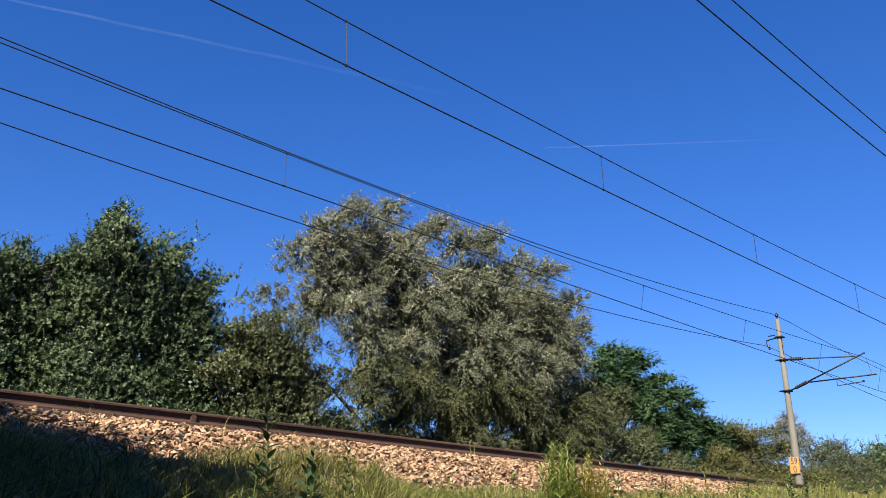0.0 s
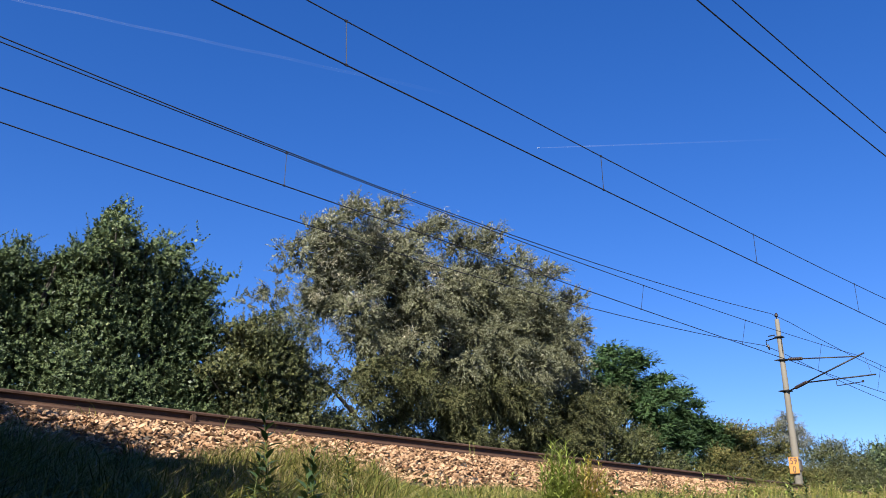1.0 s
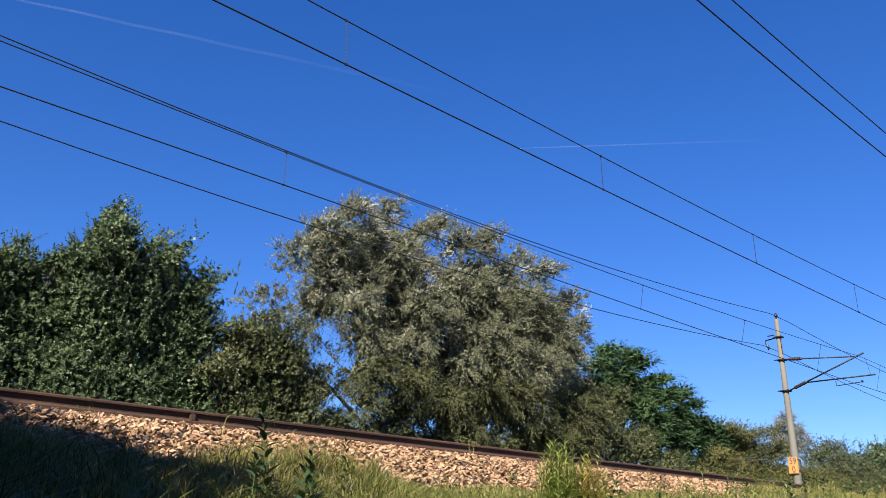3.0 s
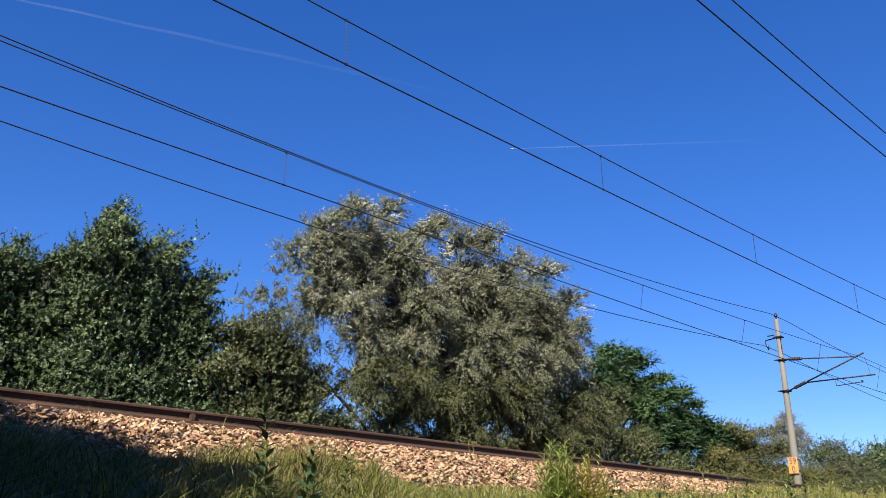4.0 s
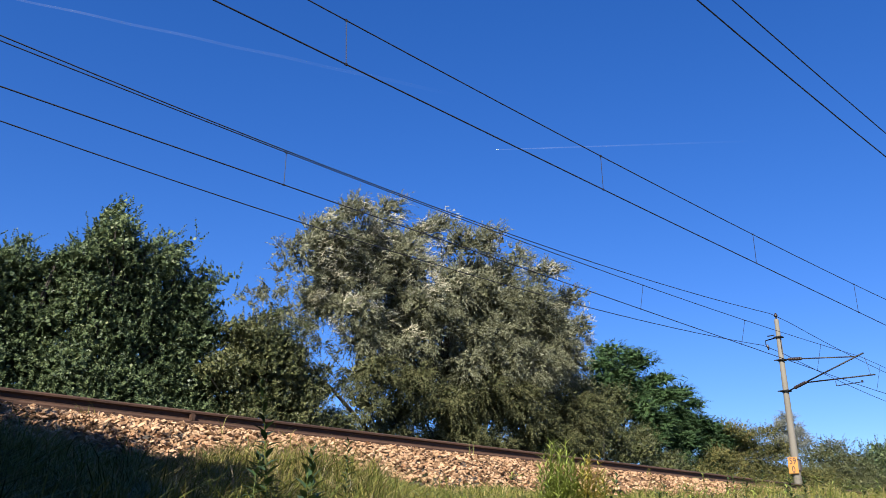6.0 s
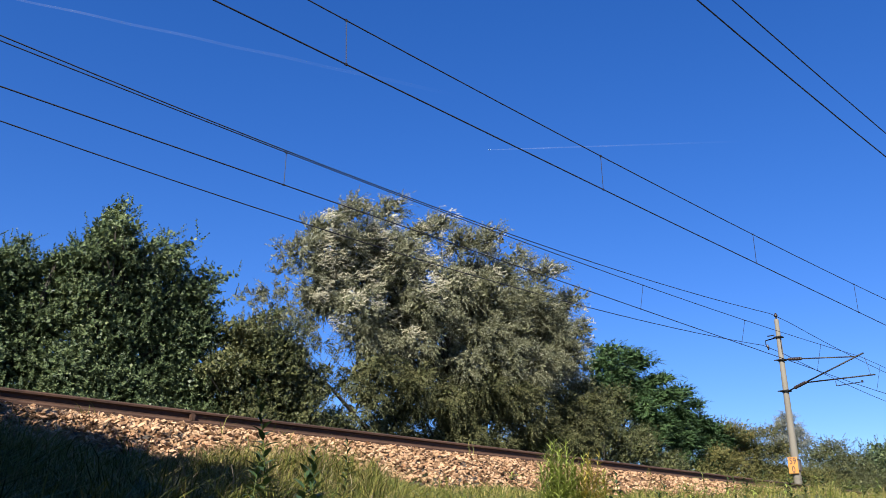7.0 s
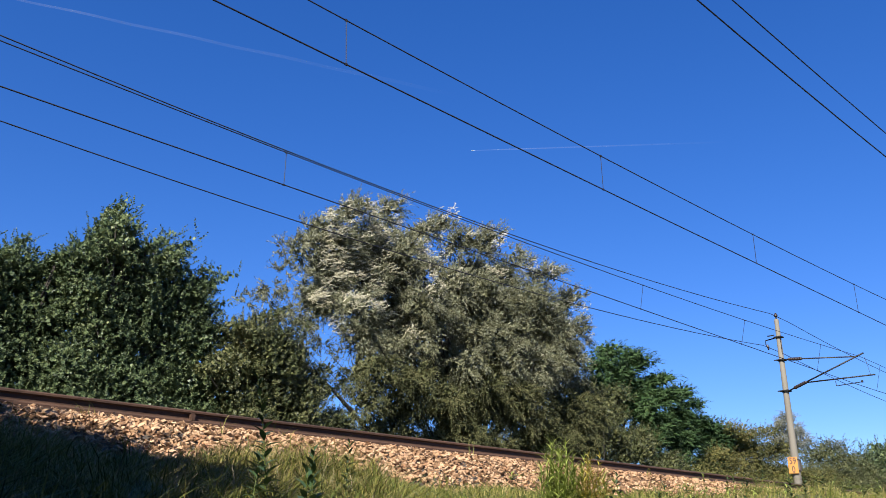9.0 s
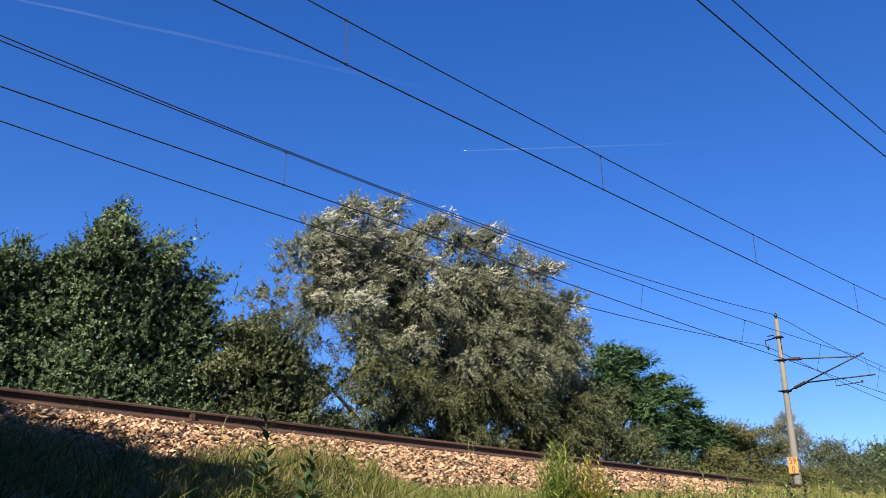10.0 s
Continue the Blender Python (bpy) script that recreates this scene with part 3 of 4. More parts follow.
WILLOW_RIGHT = [(25.2, 24.2, 11.3, 1.03, 1.03), (26.3, 23.5, 11.2, 0.94, 0.99), (27.8, 22.9, 10.4, 1.05, 1.05), (27.0, 24.9, 9.9, 1.39, 1.27), (28.5, 23.9, 9.1, 1.32, 1.27), (31.4, 24.5, 9.8, 0.92, 1.19), (25.1, 24.9, 9.5, 0.68, 1.1), (30.0, 24.5, 7.6, 1.35, 1.3), (32.1, 25.0, 8.2, 0.93, 1.23)]
WILLOW_SKIRT = [(18.5, 23.1, 7.3, 0.73, 0.73), (20.9, 23.8, 7.2, 0.97, 0.97), (21.6, 23.2, 7.7, 0.65, 0.87), (24.1, 24.1, 7.4, 1.04, 1.16), (26.4, 24.0, 7.6, 1.33, 1.21), (18.5, 22.6, 5.9, 0.79, 0.94), (20.3, 22.6, 5.6, 1.02, 0.92), (18.4, 22.8, 4.8, 0.58, 0.7), (21.1, 24.1, 4.8, 1.17, 0.85), (22.6, 23.2, 5.3, 1.19, 1.08), (25.1, 23.5, 5.3, 1.25, 1.03), (27.0, 22.9, 5.3, 1.29, 1.05), (30.4, 23.3, 5.9, 1.01, 1.26), (28.5, 23.1, 4.6, 1.44, 0.84), (23.6, 23.0, 4.2, 1.3, 0.76)]
WILLOW_FRONT = [(24.5, 22.9, 10.0, 0.93, 0.98), (22.9, 22.9, 10.1, 0.68, 0.95), (26.5, 22.9, 9.9, 0.92, 0.97), (22.0, 22.9, 8.5, 0.66, 0.88), (24.2, 22.9, 8.3, 1.03, 0.91), (28.6, 22.9, 9.8, 0.9, 1.0), (21.0, 22.9, 9.0, 0.65, 0.86)]
WILLOW_SIDE = [(25.1, 22.5, 7.2, 1.03, 0.96), (26.8, 22.5, 7.1, 0.99, 0.99), (24.0, 22.5, 6.1, 0.93, 0.88), (28.1, 22.5, 7.6, 0.78, 0.97), (23.1, 22.5, 6.8, 0.74, 0.83), (25.8, 22.5, 8.5, 0.98, 0.84), (25.9, 22.5, 5.9, 1.03, 0.82)]
WILLOW_FOOT = [(20.4, 23.3, 3.6, 1.22, 0.61), (22.7, 23.3, 3.8, 1.28, 0.64), (25.2, 23.3, 3.9, 1.35, 0.67), (28.0, 23.3, 4.0, 1.42, 0.71), (30.7, 23.3, 4.4, 1.25, 0.87), (19.1, 23.3, 3.8, 0.79, 0.49), (31.6, 23.3, 5.7, 0.9, 1.29)]
WILLOW_BACK = [(25.7, 25.2, 10.2, 1.12, 1.25), (23.8, 25.2, 9.8, 0.7, 1.2), (28.9, 25.2, 10.3, 1.32, 1.32), (31.4, 25.2, 9.6, 1.23, 1.37), (28.1, 25.2, 8.6, 1.28, 1.28), (23.8, 25.2, 7.2, 1.06, 1.06), (26.2, 25.2, 6.8, 1.22, 1.1), (28.8, 25.2, 6.9, 1.28, 1.15), (21.1, 25.2, 7.9, 1.01, 0.9), (22.5, 25.2, 9.1, 0.93, 1.05), (20.1, 25.2, 10.7, 1.02, 1.02), (21.6, 25.2, 11.1, 0.93, 0.93), (18.4, 25.2, 10.3, 0.87, 0.87)]
WILLOW_WISP = [(15.0, 24.2, 8.4, 0.4, 0.5), (15.7, 23.8, 7.0, 0.6, 0.6), (15.8, 24.0, 9.0, 0.5, 0.6), (14.6, 23.9, 7.9, 0.3, 0.4), (15.4, 23.9, 8.1, 0.54, 0.77), (15.0, 23.9, 7.4, 0.46, 0.57), (16.3, 24.4, 7.1, 0.63, 0.71), (16.9, 24.0, 6.5, 0.55, 0.59), (17.8, 24.4, 7.5, 0.62, 0.49), (23.3, 24.3, 10.5, 0.47, 1.18), (16.4, 24.5, 9.1, 0.41, 0.61), (18.6, 24.0, 6.0, 0.41, 0.73)]
ASH_TOP = [(37.9, 26, 10.2, .62, .62), (39.9, 26, 10.2, .67, .67), (37.0, 26, 9.3, .61, .61), (41.1, 26, 10.0, .55, .55), (38.8, 26, 9.0, 1.07, .9), (37.4, 26, 7.9, .96, .96), (40.6, 26, 8.4, 1.0, .92), (36.7, 26, 8.3, .63, .63), (39.0, 26, 7.4, 1.3, .81), (36.7, 26, 6.6, 1.09, .94), (41.9, 26, 9.1, .48, .48)]
LOCUST_LOBES = [(42.0, 25, 9.0, .51, .51), (43.8, 25, 8.4, .66, .66), (45.1, 25, 7.9, .49, .49), (42.2, 25, 8.0, .84, .76), (40.1, 25, 7.2, .97, .89), (43.8, 25, 7.1, .94, .85), (41.4, 25, 6.4, 1.32, .99), (45.7, 25, 7.0, .63, .63), (43.8, 25, 5.8, 1.36, 1.02), (40.1, 25, 5.3, 1.28, .96), (46.9, 25, 6.0, .89, .97), (42.4, 25, 4.5, 1.48, .66), (46.7, 25, 4.8, 1.05, .7), (48.0, 25, 6.3, 1.0, 0.94), (49.3, 25, 5.6, 1.02, 0.85), (46.8, 25, 6.7, 0.79, 0.79), (50.2, 25, 6.4, 0.69, 0.83)]
THICKET = [(30.9, 23.5, 5.7, .61, .61), (32.1, 23.5, 6.3, .63, .63), (30.6, 23.5, 4.8, .87, .87), (32.7, 23.5, 5.5, .84, .7), (34.1, 23.5, 5.0, .85, .85), (32.4, 23.5, 4.4, .96, .62), (34.5, 23.5, 4.2, .85, .5), (29.5, 23.5, 4.2, .65, .65), (36.0, 23.5, 4.6, 1.0, .9), (33.0, 23.5, 3.4, 1.6, .7), (37.5, 23.5, 3.6, 1.6, .8), (30.5, 23.5, 3.4, 1.2, .7)]
YELLOWING = [(48.0, 24, 6.4, .8, .67), (46.6, 24, 6.7, .61, .61), (51.2, 24, 6.9, .65, .56), (48.9, 24, 5.6, 1.16, .98), (52.5, 24, 5.9, .94, .94), (49.8, 24, 4.6, 1.44, .9), (46.5, 24, 4.6, 1.03, .86), (53.0, 24, 4.6, 1.12, .84), (44.9, 24, 5.1, .68, .68), (42.5, 23.6, 3.8, 1.6, .9), (46.0, 23.6, 3.6, 1.8, .8), (50.0, 23.6, 3.6, 2.0, .8), (55, 24, 4.4, 1.6, 1.0), (58, 24, 4.4, 1.8, 1.0)]
THICKET_LOW = [(35.4, 24.6, 6.2, 1.1, .9), (37.6, 24.4, 5.2, 1.2, 1.0), (36.0, 24.6, 7.4, .8, .7), (34.2, 24.4, 6.3, .9, .9), (39.6, 24.0, 4.2, 1.3, .8), (33.4, 24.6, 7.4, .7, .8), (28.0, 23.2, 3.6, 1.4, .7)]
THIN = [(68.4, 30, 10.1, 0.83, 0.92), (67.1, 30, 9.2, 0.99, 0.99), (70.1, 30, 9.0, 0.93, 1.02), (68.7, 30, 8.0, 1.28, 1.0), (71.3, 30, 8.6, 0.66, 0.84), (66.1, 30, 8.0, 0.89, 0.89)]
DULL = [(66.1, 26, 7.3, .95, .95), (63.7, 26, 6.5, 1.05, 1.05), (69.3, 26, 6.7, 1.05, .93), (66.6, 26, 5.7, 1.46, 1.24), (71.7, 26, 6.0, 1.07, 1.07), (62.7, 26, 5.1, 1.18, .97), (69.8, 26, 5.1, 1.39, .81), (67, 26, 4.4, 3, 1.2), (74, 26, 4.9, 2.6, 1.2)]
FAR = [(94.4, 32, 9.8, .81, .93), (91.9, 32, 8.6, .91, .91), (94.5, 32, 8.2, 1.08, 1.08), (92.0, 32, 7.1, 1.2, 1.2), (97.0, 32, 9.0, 1.6, 1.5), (94, 32, 5.6, 3, 1.8)]

tree("hedge_tree", "dense dark green broadleaf tree behind the tracks", (6, 21, 0.15), HEDGE_A + knobs(HEDGE_A[:6], 1, 16, 0.17), "broad", (0.074, 0.047), DARKLEAF, 2500, 11, 0.14, 1.2, sway=0.5, core=4.5)
tree("hedge_tree", "pointed dark green broadleaf tree with glossy leaves", (8.8, 20, 0.2), HEDGE_B_TOP + HEDGE_B_LOW + knobs(HEDGE_B_TOP[2:], 2, 24, 0.15), "broad", (0.072, 0.046), DARKLEAF, 2700, 12, 0.16, 1.2, sway=0.7, core=4.5)
tree("hedge_bush", "olive green bush beside the willow", (12.2, 19, 0.3), HEDGE_C + knobs(HEDGE_C[:5], 3, 14, 0.17), "broad", (0.066, 0.04), BUSHLEAF, 2900, 13, 0.10, 1.2, sway=0.4, core=4.5)
WILLOW_TREE = tree("willow_tree", "large grey-green willow tree with silvery leaves in the wind", (24, 24, 0.1), WILLOW_CREST + WILLOW_LEFT + WILLOW_RIGHT + WILLOW_FRONT + WILLOW_SIDE + WILLOW_SKIRT + WILLOW_FOOT + [(x + 1.0, y + 1.3, z - 0.1, a, b) for x, y, z, a, b in WILLOW_FOOT] + WILLOW_BACK, "willow", (0.125, 0.037), WILLOW, 2900, 14, 0.26, 1.3, 0.7, 1, limb=0.4, thin=WILLOW_WISP, low=WILLOWGREEN_SHADED)
part("leaning_limb", tube(bmesh.new(), [Vector(p) - WILLOW_TREE.location for p in ((23.4, 23.9, 1.2), (21.0, 23.6, 2.7), (18.9, 23.3, 4.1), (17.35, 23.0, 5.06), (16.54, 23.0, 5.53), (15.97, 23.1, 6.0), (15.5, 23.3, 6.9))], [0.16, 0.11, 0.075, 0.062, 0.055, 0.035, 0.015], 8), BARK, WILLOW_TREE, "bare dark limb leaning out of the crown", True)
tree("leafy_tree", "dark green feathery tree beyond the willow", (39, 26, 0.1), ASH_TOP, "feather", (0.095, 0.042), LOCUST, 2600, 15, 0.16, 1.3, sway=0.5, core=3)
tree("leafy_tree", "bright green feathery tree among the bushes", (43, 25, 0.1), [(x - 0.8, *rest) for x, *rest in LOCUST_LOBES], "feather", (0.095, 0.042), LOCUST, 2600, 16, 0.16, 1.3, sway=0.6, core=3)
tree("roadside_bush", "olive green thicket at the foot of the willow", (33, 23.5, 0.1), THICKET + THICKET_LOW, "broad", (0.088, 0.055), BUSHLEAF, 1500, 22, 0.08, 1.2, sway=0.3, stems=3, core=4)
tree("roadside_bush", "yellowing olive bushes along the railway", (49, 24, 0.1), YELLOWING, "broad", (0.078, 0.045), AUTUMN, 1600, 17, 0.08, 1.5, sway=0.3, stems=3, core=4)
tree("thin_tree", "thin grey half-bare tree behind the mast", (68.7, 30, 0.05), THIN, "willow", (0.11, 0.035), GREYLEAF, 1500, 18, 0.09, 0.8, sway=0.4, limb=0.5, thin=THIN[:2])
tree("roadside_bush", "dull green rounded bush beyond the mast", (67, 26, 0.1), DULL, "broad", (0.09, 0.05), BUSHLEAF, 1100, 19, 0.09, 1.8, sway=0.3, stems=3, core=4)
tree("far_tree", "dark green tree far along the line", (94, 32, 0.0), FAR, "broad", (0.22, 0.13), DARKLEAF, 300, 20, 0.2, 2.0, sway=0.2, core=4)


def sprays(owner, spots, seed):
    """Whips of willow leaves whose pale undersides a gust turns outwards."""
    rng = np.random.default_rng(seed)
    boughs = [o for o in owner.children if o.name.startswith("bough")]
    for x, z, r in spots:
        best = min(boughs, key=lambda o: abs(o["heart"][0] - x) + abs(o["heart"][2] - z))
        whips, per = int(22 * r / 0.4), 9
        start = unit(rng.normal(size=(whips, 3))) * rng.random((whips, 1)) ** 0.5 * (r * 1.4, r * 0.7, r)
        way = unit(np.array((0.9, -0.1, 0.3)) + rng.normal(size=(whips, 3)) * 0.28)
        t = np.repeat(np.arange(whips), per)
        u = np.tile(np.linspace(0, 0.26, per), whips)[:, None]
        at = start[t] + way[t] * u + np.array((0.1, 0, -0.35)) * u ** 2
        axis = unit(way[t] + rng.normal(size=at.shape) * 0.3)
        face = unit(np.array((-0.55, -0.6, 0.55)) + rng.normal(size=at.shape) * 0.3)
        k = rng.uniform(0.7, 1.2, (len(at), 1))
        v = blades(at, axis, face, 0.10 * k, 0.024 * k)
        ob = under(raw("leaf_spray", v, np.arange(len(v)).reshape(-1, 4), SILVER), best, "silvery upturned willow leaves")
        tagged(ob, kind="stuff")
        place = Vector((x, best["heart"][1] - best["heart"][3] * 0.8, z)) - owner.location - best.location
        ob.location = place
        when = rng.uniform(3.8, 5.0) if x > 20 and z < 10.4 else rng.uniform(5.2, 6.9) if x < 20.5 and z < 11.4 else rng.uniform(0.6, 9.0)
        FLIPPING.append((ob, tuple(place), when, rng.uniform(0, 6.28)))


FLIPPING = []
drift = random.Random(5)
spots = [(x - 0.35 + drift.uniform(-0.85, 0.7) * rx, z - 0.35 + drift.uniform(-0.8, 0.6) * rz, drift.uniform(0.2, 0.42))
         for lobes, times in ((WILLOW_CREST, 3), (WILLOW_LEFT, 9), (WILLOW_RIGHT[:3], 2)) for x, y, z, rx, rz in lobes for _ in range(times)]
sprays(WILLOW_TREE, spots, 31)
# unseen tree added beside the camera to cast the shade on the near bank
SHADE_HIGH = [(-2.02, 5.65, 4.6, .6, .3), (-2.9, 5.6, 4.6, .6, .4), (-1.82, 4.5, 4.6, .5, .3), (-2.02, 3.8, 4.6, .5, .3), (-2.32, 3.1, 4.6, .5, .3), (-2.8, 2.4, 4.6, .55, .3), (-3.0, 1.7, 4.6, .6, .35), (-3.2, 4.9, 4.7, .7, .4), (-3.2, 4.0, 4.8, .8, .5), (-3.5, 3.1, 4.8, .8, .5), (-3.8, 2.2, 4.8, .8, .5), (-4.2, 4.4, 4.8, 1.0, .7), (-4.6, 3.2, 4.8, 1.1, .8), (-4.6, 2.0, 4.8, 1.0, .7), (-4.0, 1.0, 4.6, .9, .6), (-1.4, 4.1, 4.6, .3, .2), (-1.7, 3.0, 4.6, .35, .2), (-1.9, 2.2, 4.6, .3, .2), (-1.2, 3.3, 4.6, .2, .15)]
# boughs added behind the camera only to keep skylight off the shaded grass
SHADE_BACK = [(-5.2, -1.2, 3.4, 2.0, 1.8), (-3.2, -3.4, 3.2, 2.0, 1.9), (-0.6, -4.6, 3.2, 2.0, 1.9), (2.4, -4.8, 3.0, 2.0, 1.9), (-6.4, 1.8, 2.6, 2.0, 2.2), (-6.0, 4.8, 2.6, 1.8, 2.2), (-5.0, 7.2, 2.4, 1.6, 2.0), (-4.4, -1.6, 1.0, 1.8, 1.4), (-2.2, -3.2, 0.8, 1.7, 1.3), (0.8, -3.8, 0.8, 1.7, 1.3), (-3.4, 6.6, 1.4, 1.3, 1.4)]
# low boughs added left of the view to block skylight from that side
SHADE_LOW = [(-2.2, 3.8, 1.2, 1.4, 1.2), (-2.4, 2.0, 1.2, 1.4, 1.2), (-1.5, 5.6, 1.5, 1.1, 1.0), (-2.4, 0.0, 1.6, 1.3, 1.2), (-1.2, 0.9, 0.8, 0.9, 0.8), (-0.6, 3.0, 0.7, 0.8, 0.8), (-0.3, 4.7, 1.0, 0.8, 0.8), (-0.5, 2.2, 0.5, 0.6, 0.6), (-0.2, 5.9, 1.4, 0.8, 0.8)]
SHADE = SHADE_HIGH + [(x - 0.4 - 0.085 * z, y + 0.17 * z, z, a, b) for x, y, z, a, b in SHADE_LOW] + SHADE_BACK
tree("unseen_shade_tree", "unseen leafy tree added beside the camera to shade the near bank", (-3.2, 3.2, -0.25), SHADE, "broad", (0.14, 0.10), DARKLEAF, 700, 21, 0.16, 0.3, sway=0.3, core=7)


# ---- grass and weeds ----
def build_grass():
    rng = np.random.default_rng(8)
    px, py, hh = [], [], []
    for x0, x1, y0, y1, n, h0, h1 in ((0.2, 4.6, 2.6, 6.5, 60000, 0.12, 0.36), (3, 12, 2.6, 6.7, 52000, 0.07, 0.20), (8, 30, 5.0, 7.2, 20000, 0.14, 0.32), (28, 70, 5.5, 7.6, 4500, 0.3, 0.5), (-9, 11, -7, 2.6, 16000, 0.12, 0.3)):
        px.append(rng.uniform(x0, x1, n)), py.append(rng.uniform(y0, y1, n)), hh.append(rng.uniform(h0, h1, n) * rng.uniform(0.6, 1.1, n))
    x, y, h = np.concatenate(px), np.concatenate(py), np.concatenate(hh)
    keep = np.hypot(x, y) > 1.3
    x, y, h = x[keep], y[keep], h[keep]
    n = len(x)
    z = ground_height(x, y) - 0.02
    clump = 0.75 + 0.5 * np.sin(x * 3.1 + np.sin(y * 2.3) * 2) * np.cos(y * 2.7 + x * 0.8)
    h = h * np.clip(clump, 0.45, 1.25)
    lean = rng.uniform(0, 6.283, n)
    d = np.stack([np.cos(lean), np.sin(lean)], 1) * (h * rng.uniform(0.25, 1.05, n))[:, None] + np.array((0.25, 0.05)) * h[:, None]
    w = rng.uniform(0.0013, 0.0032, n) * (1 + np.hypot(x, y) * 0.07)
    turn = rng.uniform(0, 6.283, n)
    side = np.stack([np.cos(turn), np.sin(turn), np.zeros(n)], 1) * w[:, None]
    root = np.stack([x, y, z], 1)
    rise = lambda k, out: root + np.stack([d[:, 0] * out, d[:, 1] * out, h * k], 1)
    m1, tip = rise(0.66, 0.28), rise(0.9, 1.0)
    v = np.stack([root - side, root + side, m1 - side * 0.85, m1 + side * 0.85, tip - side * 0.1, tip + side * 0.1], 1).reshape(-1, 3)
    b = np.arange(n)[:, None] * 6
    f = np.concatenate([b + np.array(q) for q in ((0, 1, 3, 2), (2, 3, 5, 4))])
    tagged(raw("grass", v, f, GRASS), "long green and straw-coloured grass on the bank", "grass", kind="stuff")


build_grass()


def leaf_mesh(name, length, width, material, droop=0.25):
    """One lance-shaped leaf, folded along its rib, its stalk at the origin, along +x."""
    bm = bmesh.new()
    rows = []
    for u, k in ((0, 0.12), (0.22, 0.75), (0.5, 1.0), (0.78, 0.6), (1.0, 0.03)):
        z = -droop * length * u * u
        rows.append([bm.verts.new((length * u, -width / 2 * k, z + width * 0.16 * k)), bm.verts.new((length * u, 0, z)), bm.verts.new((length * u, width / 2 * k, z + width * 0.16 * k))])
    for a, b in zip(rows, rows[1:]):
        for k in (0, 1):
            bm.faces.new((a[k], a[k + 1], b[k + 1], b[k]))
    me = bpy.data.meshes.new(name)
    bm.to_mesh(me)
    bm.free()
    for p in me.polygons:
        p.use_smooth = True
    me.materials.append(material)
    return me


LEAF_DARK = leaf_mesh("leaf", 0.085, 0.024, WEED)
LEAF_BROAD = leaf_mesh("leaf", 0.09, 0.034, WEED)
LEAF_FRESH = leaf_mesh("leaf", 0.21, 0.027, FRESH, 0.95)
LEAF_YELLOW = leaf_mesh("leaf", 0.18, 0.027, YELLOW, 0.95)


def weed(label, x, y, height, meshes, seed, count=18, size=1.0, sway=2.0, up=35, bend=0.08):
    """An upright weed: one stem and leaves set round it, shorter towards the tip."""
    rng = random.Random(seed)
    z = float(ground_height(np.array(x), np.array(y))) - 0.03
    thing = tagged(empty("weed", (x, y, z)), label, "weed", "weeds on the bank")
    bx, by = rng.uniform(-bend, bend), rng.uniform(-bend, bend)
    spot = lambda u: Vector((bx * u * u, by * u * u, height * u))
    part("stem", tube(bmesh.new(), [spot(k / 5) for k in range(6)], [0.005 * (1 - k / 6.5) for k in range(6)], 6), GRASS, thing, smooth=True)
    for k in range(count):
        u = 0.18 + 0.80 * k / (count - 1)
        leaf = new("leaf", meshes[rng.randrange(len(meshes))])
        leaf.parent = thing
        s = size * (1.15 - 0.65 * u) * rng.uniform(0.8, 1.2)
        m = pose(*spot(u), 0, -(up + 30 * u * u) + rng.uniform(-14, 14), 137.5 * k + rng.uniform(-20, 20))
        leaf.matrix_local = m @ Matrix.Diagonal((s, s, s, 1))
    SWAYING.append((thing, (x, y, z), sway * rng.uniform(0.8, 1.2), rng.uniform(0, 6.28), rng.uniform(1.2, 1.7)))
    return thing


DRY = "dark green upright weed with narrow leaves in the grass"
weed(DRY, 2.31, 3.55, 0.80, [LEAF_BROAD, LEAF_BROAD, LEAF_DARK], 1, 40, 1.15, 2.0, 28)
weed(DRY, 2.14, 3.42, 0.42, [LEAF_DARK], 2, 28, 1.3, 2.0, 12)
weed(DRY, 2.42, 3.75, 0.40, [LEAF_DARK], 3, 26, 1.2, 2.0, 12)
weed(DRY, 1.99, 2.80, 0.40, [LEAF_BROAD], 4, 18, 1.25, 2.0, 15)
weed(DRY, 2.53, 3.50, 0.44, [LEAF_BROAD], 5, 22, 1.25, 2.0, 40)
weed(DRY, 2.60, 3.52, 0.30, [LEAF_BROAD], 8, 14, 1.25, 2.0, 35)
weed(DRY, 3.20, 4.10, 0.56, [LEAF_DARK], 6, 34, 1.1, 2.0, 20)
weed(DRY, 4.75, 4.40, 0.38, [LEAF_DARK], 7, 24, 1.0, 2.0, 12)
GOLD = "bright green tall weed with yellowing lower leaves"
for k in range(34):
    gx, gy = 5.72 + 0.05 * (k % 8) + 0.03 * (k // 8), 4.50 + 0.10 * (k % 3)
    weed(GOLD, gx, gy, (0.62, 0.70, 0.80, 0.84, 0.76, 0.68, 0.74, 0.66)[k % 8] * (1 - 0.08 * (k // 8)), [LEAF_FRESH, LEAF_FRESH, LEAF_YELLOW] if k % 8 > 4 else [LEAF_FRESH], 20 + k, 36, 0.72, 1.4, 58)
for k in range(11):
    weed("yellow-leaved weed among bright green weeds", 5.96 + 0.018 * k, 4.38 + 0.06 * (k % 2), 0.60 + 0.05 * (k % 4), [LEAF_YELLOW], 45 + k, 34, 0.68, 1.2, 45)
for k in range(4):
    weed(GOLD, 6.76 + 0.035 * k, 4.80, 0.44 + 0.04 * (k % 3), [LEAF_FRESH, LEAF_YELLOW], 80 + k, 30, 0.75, 1.4, 45)
scatter = random.Random(77)
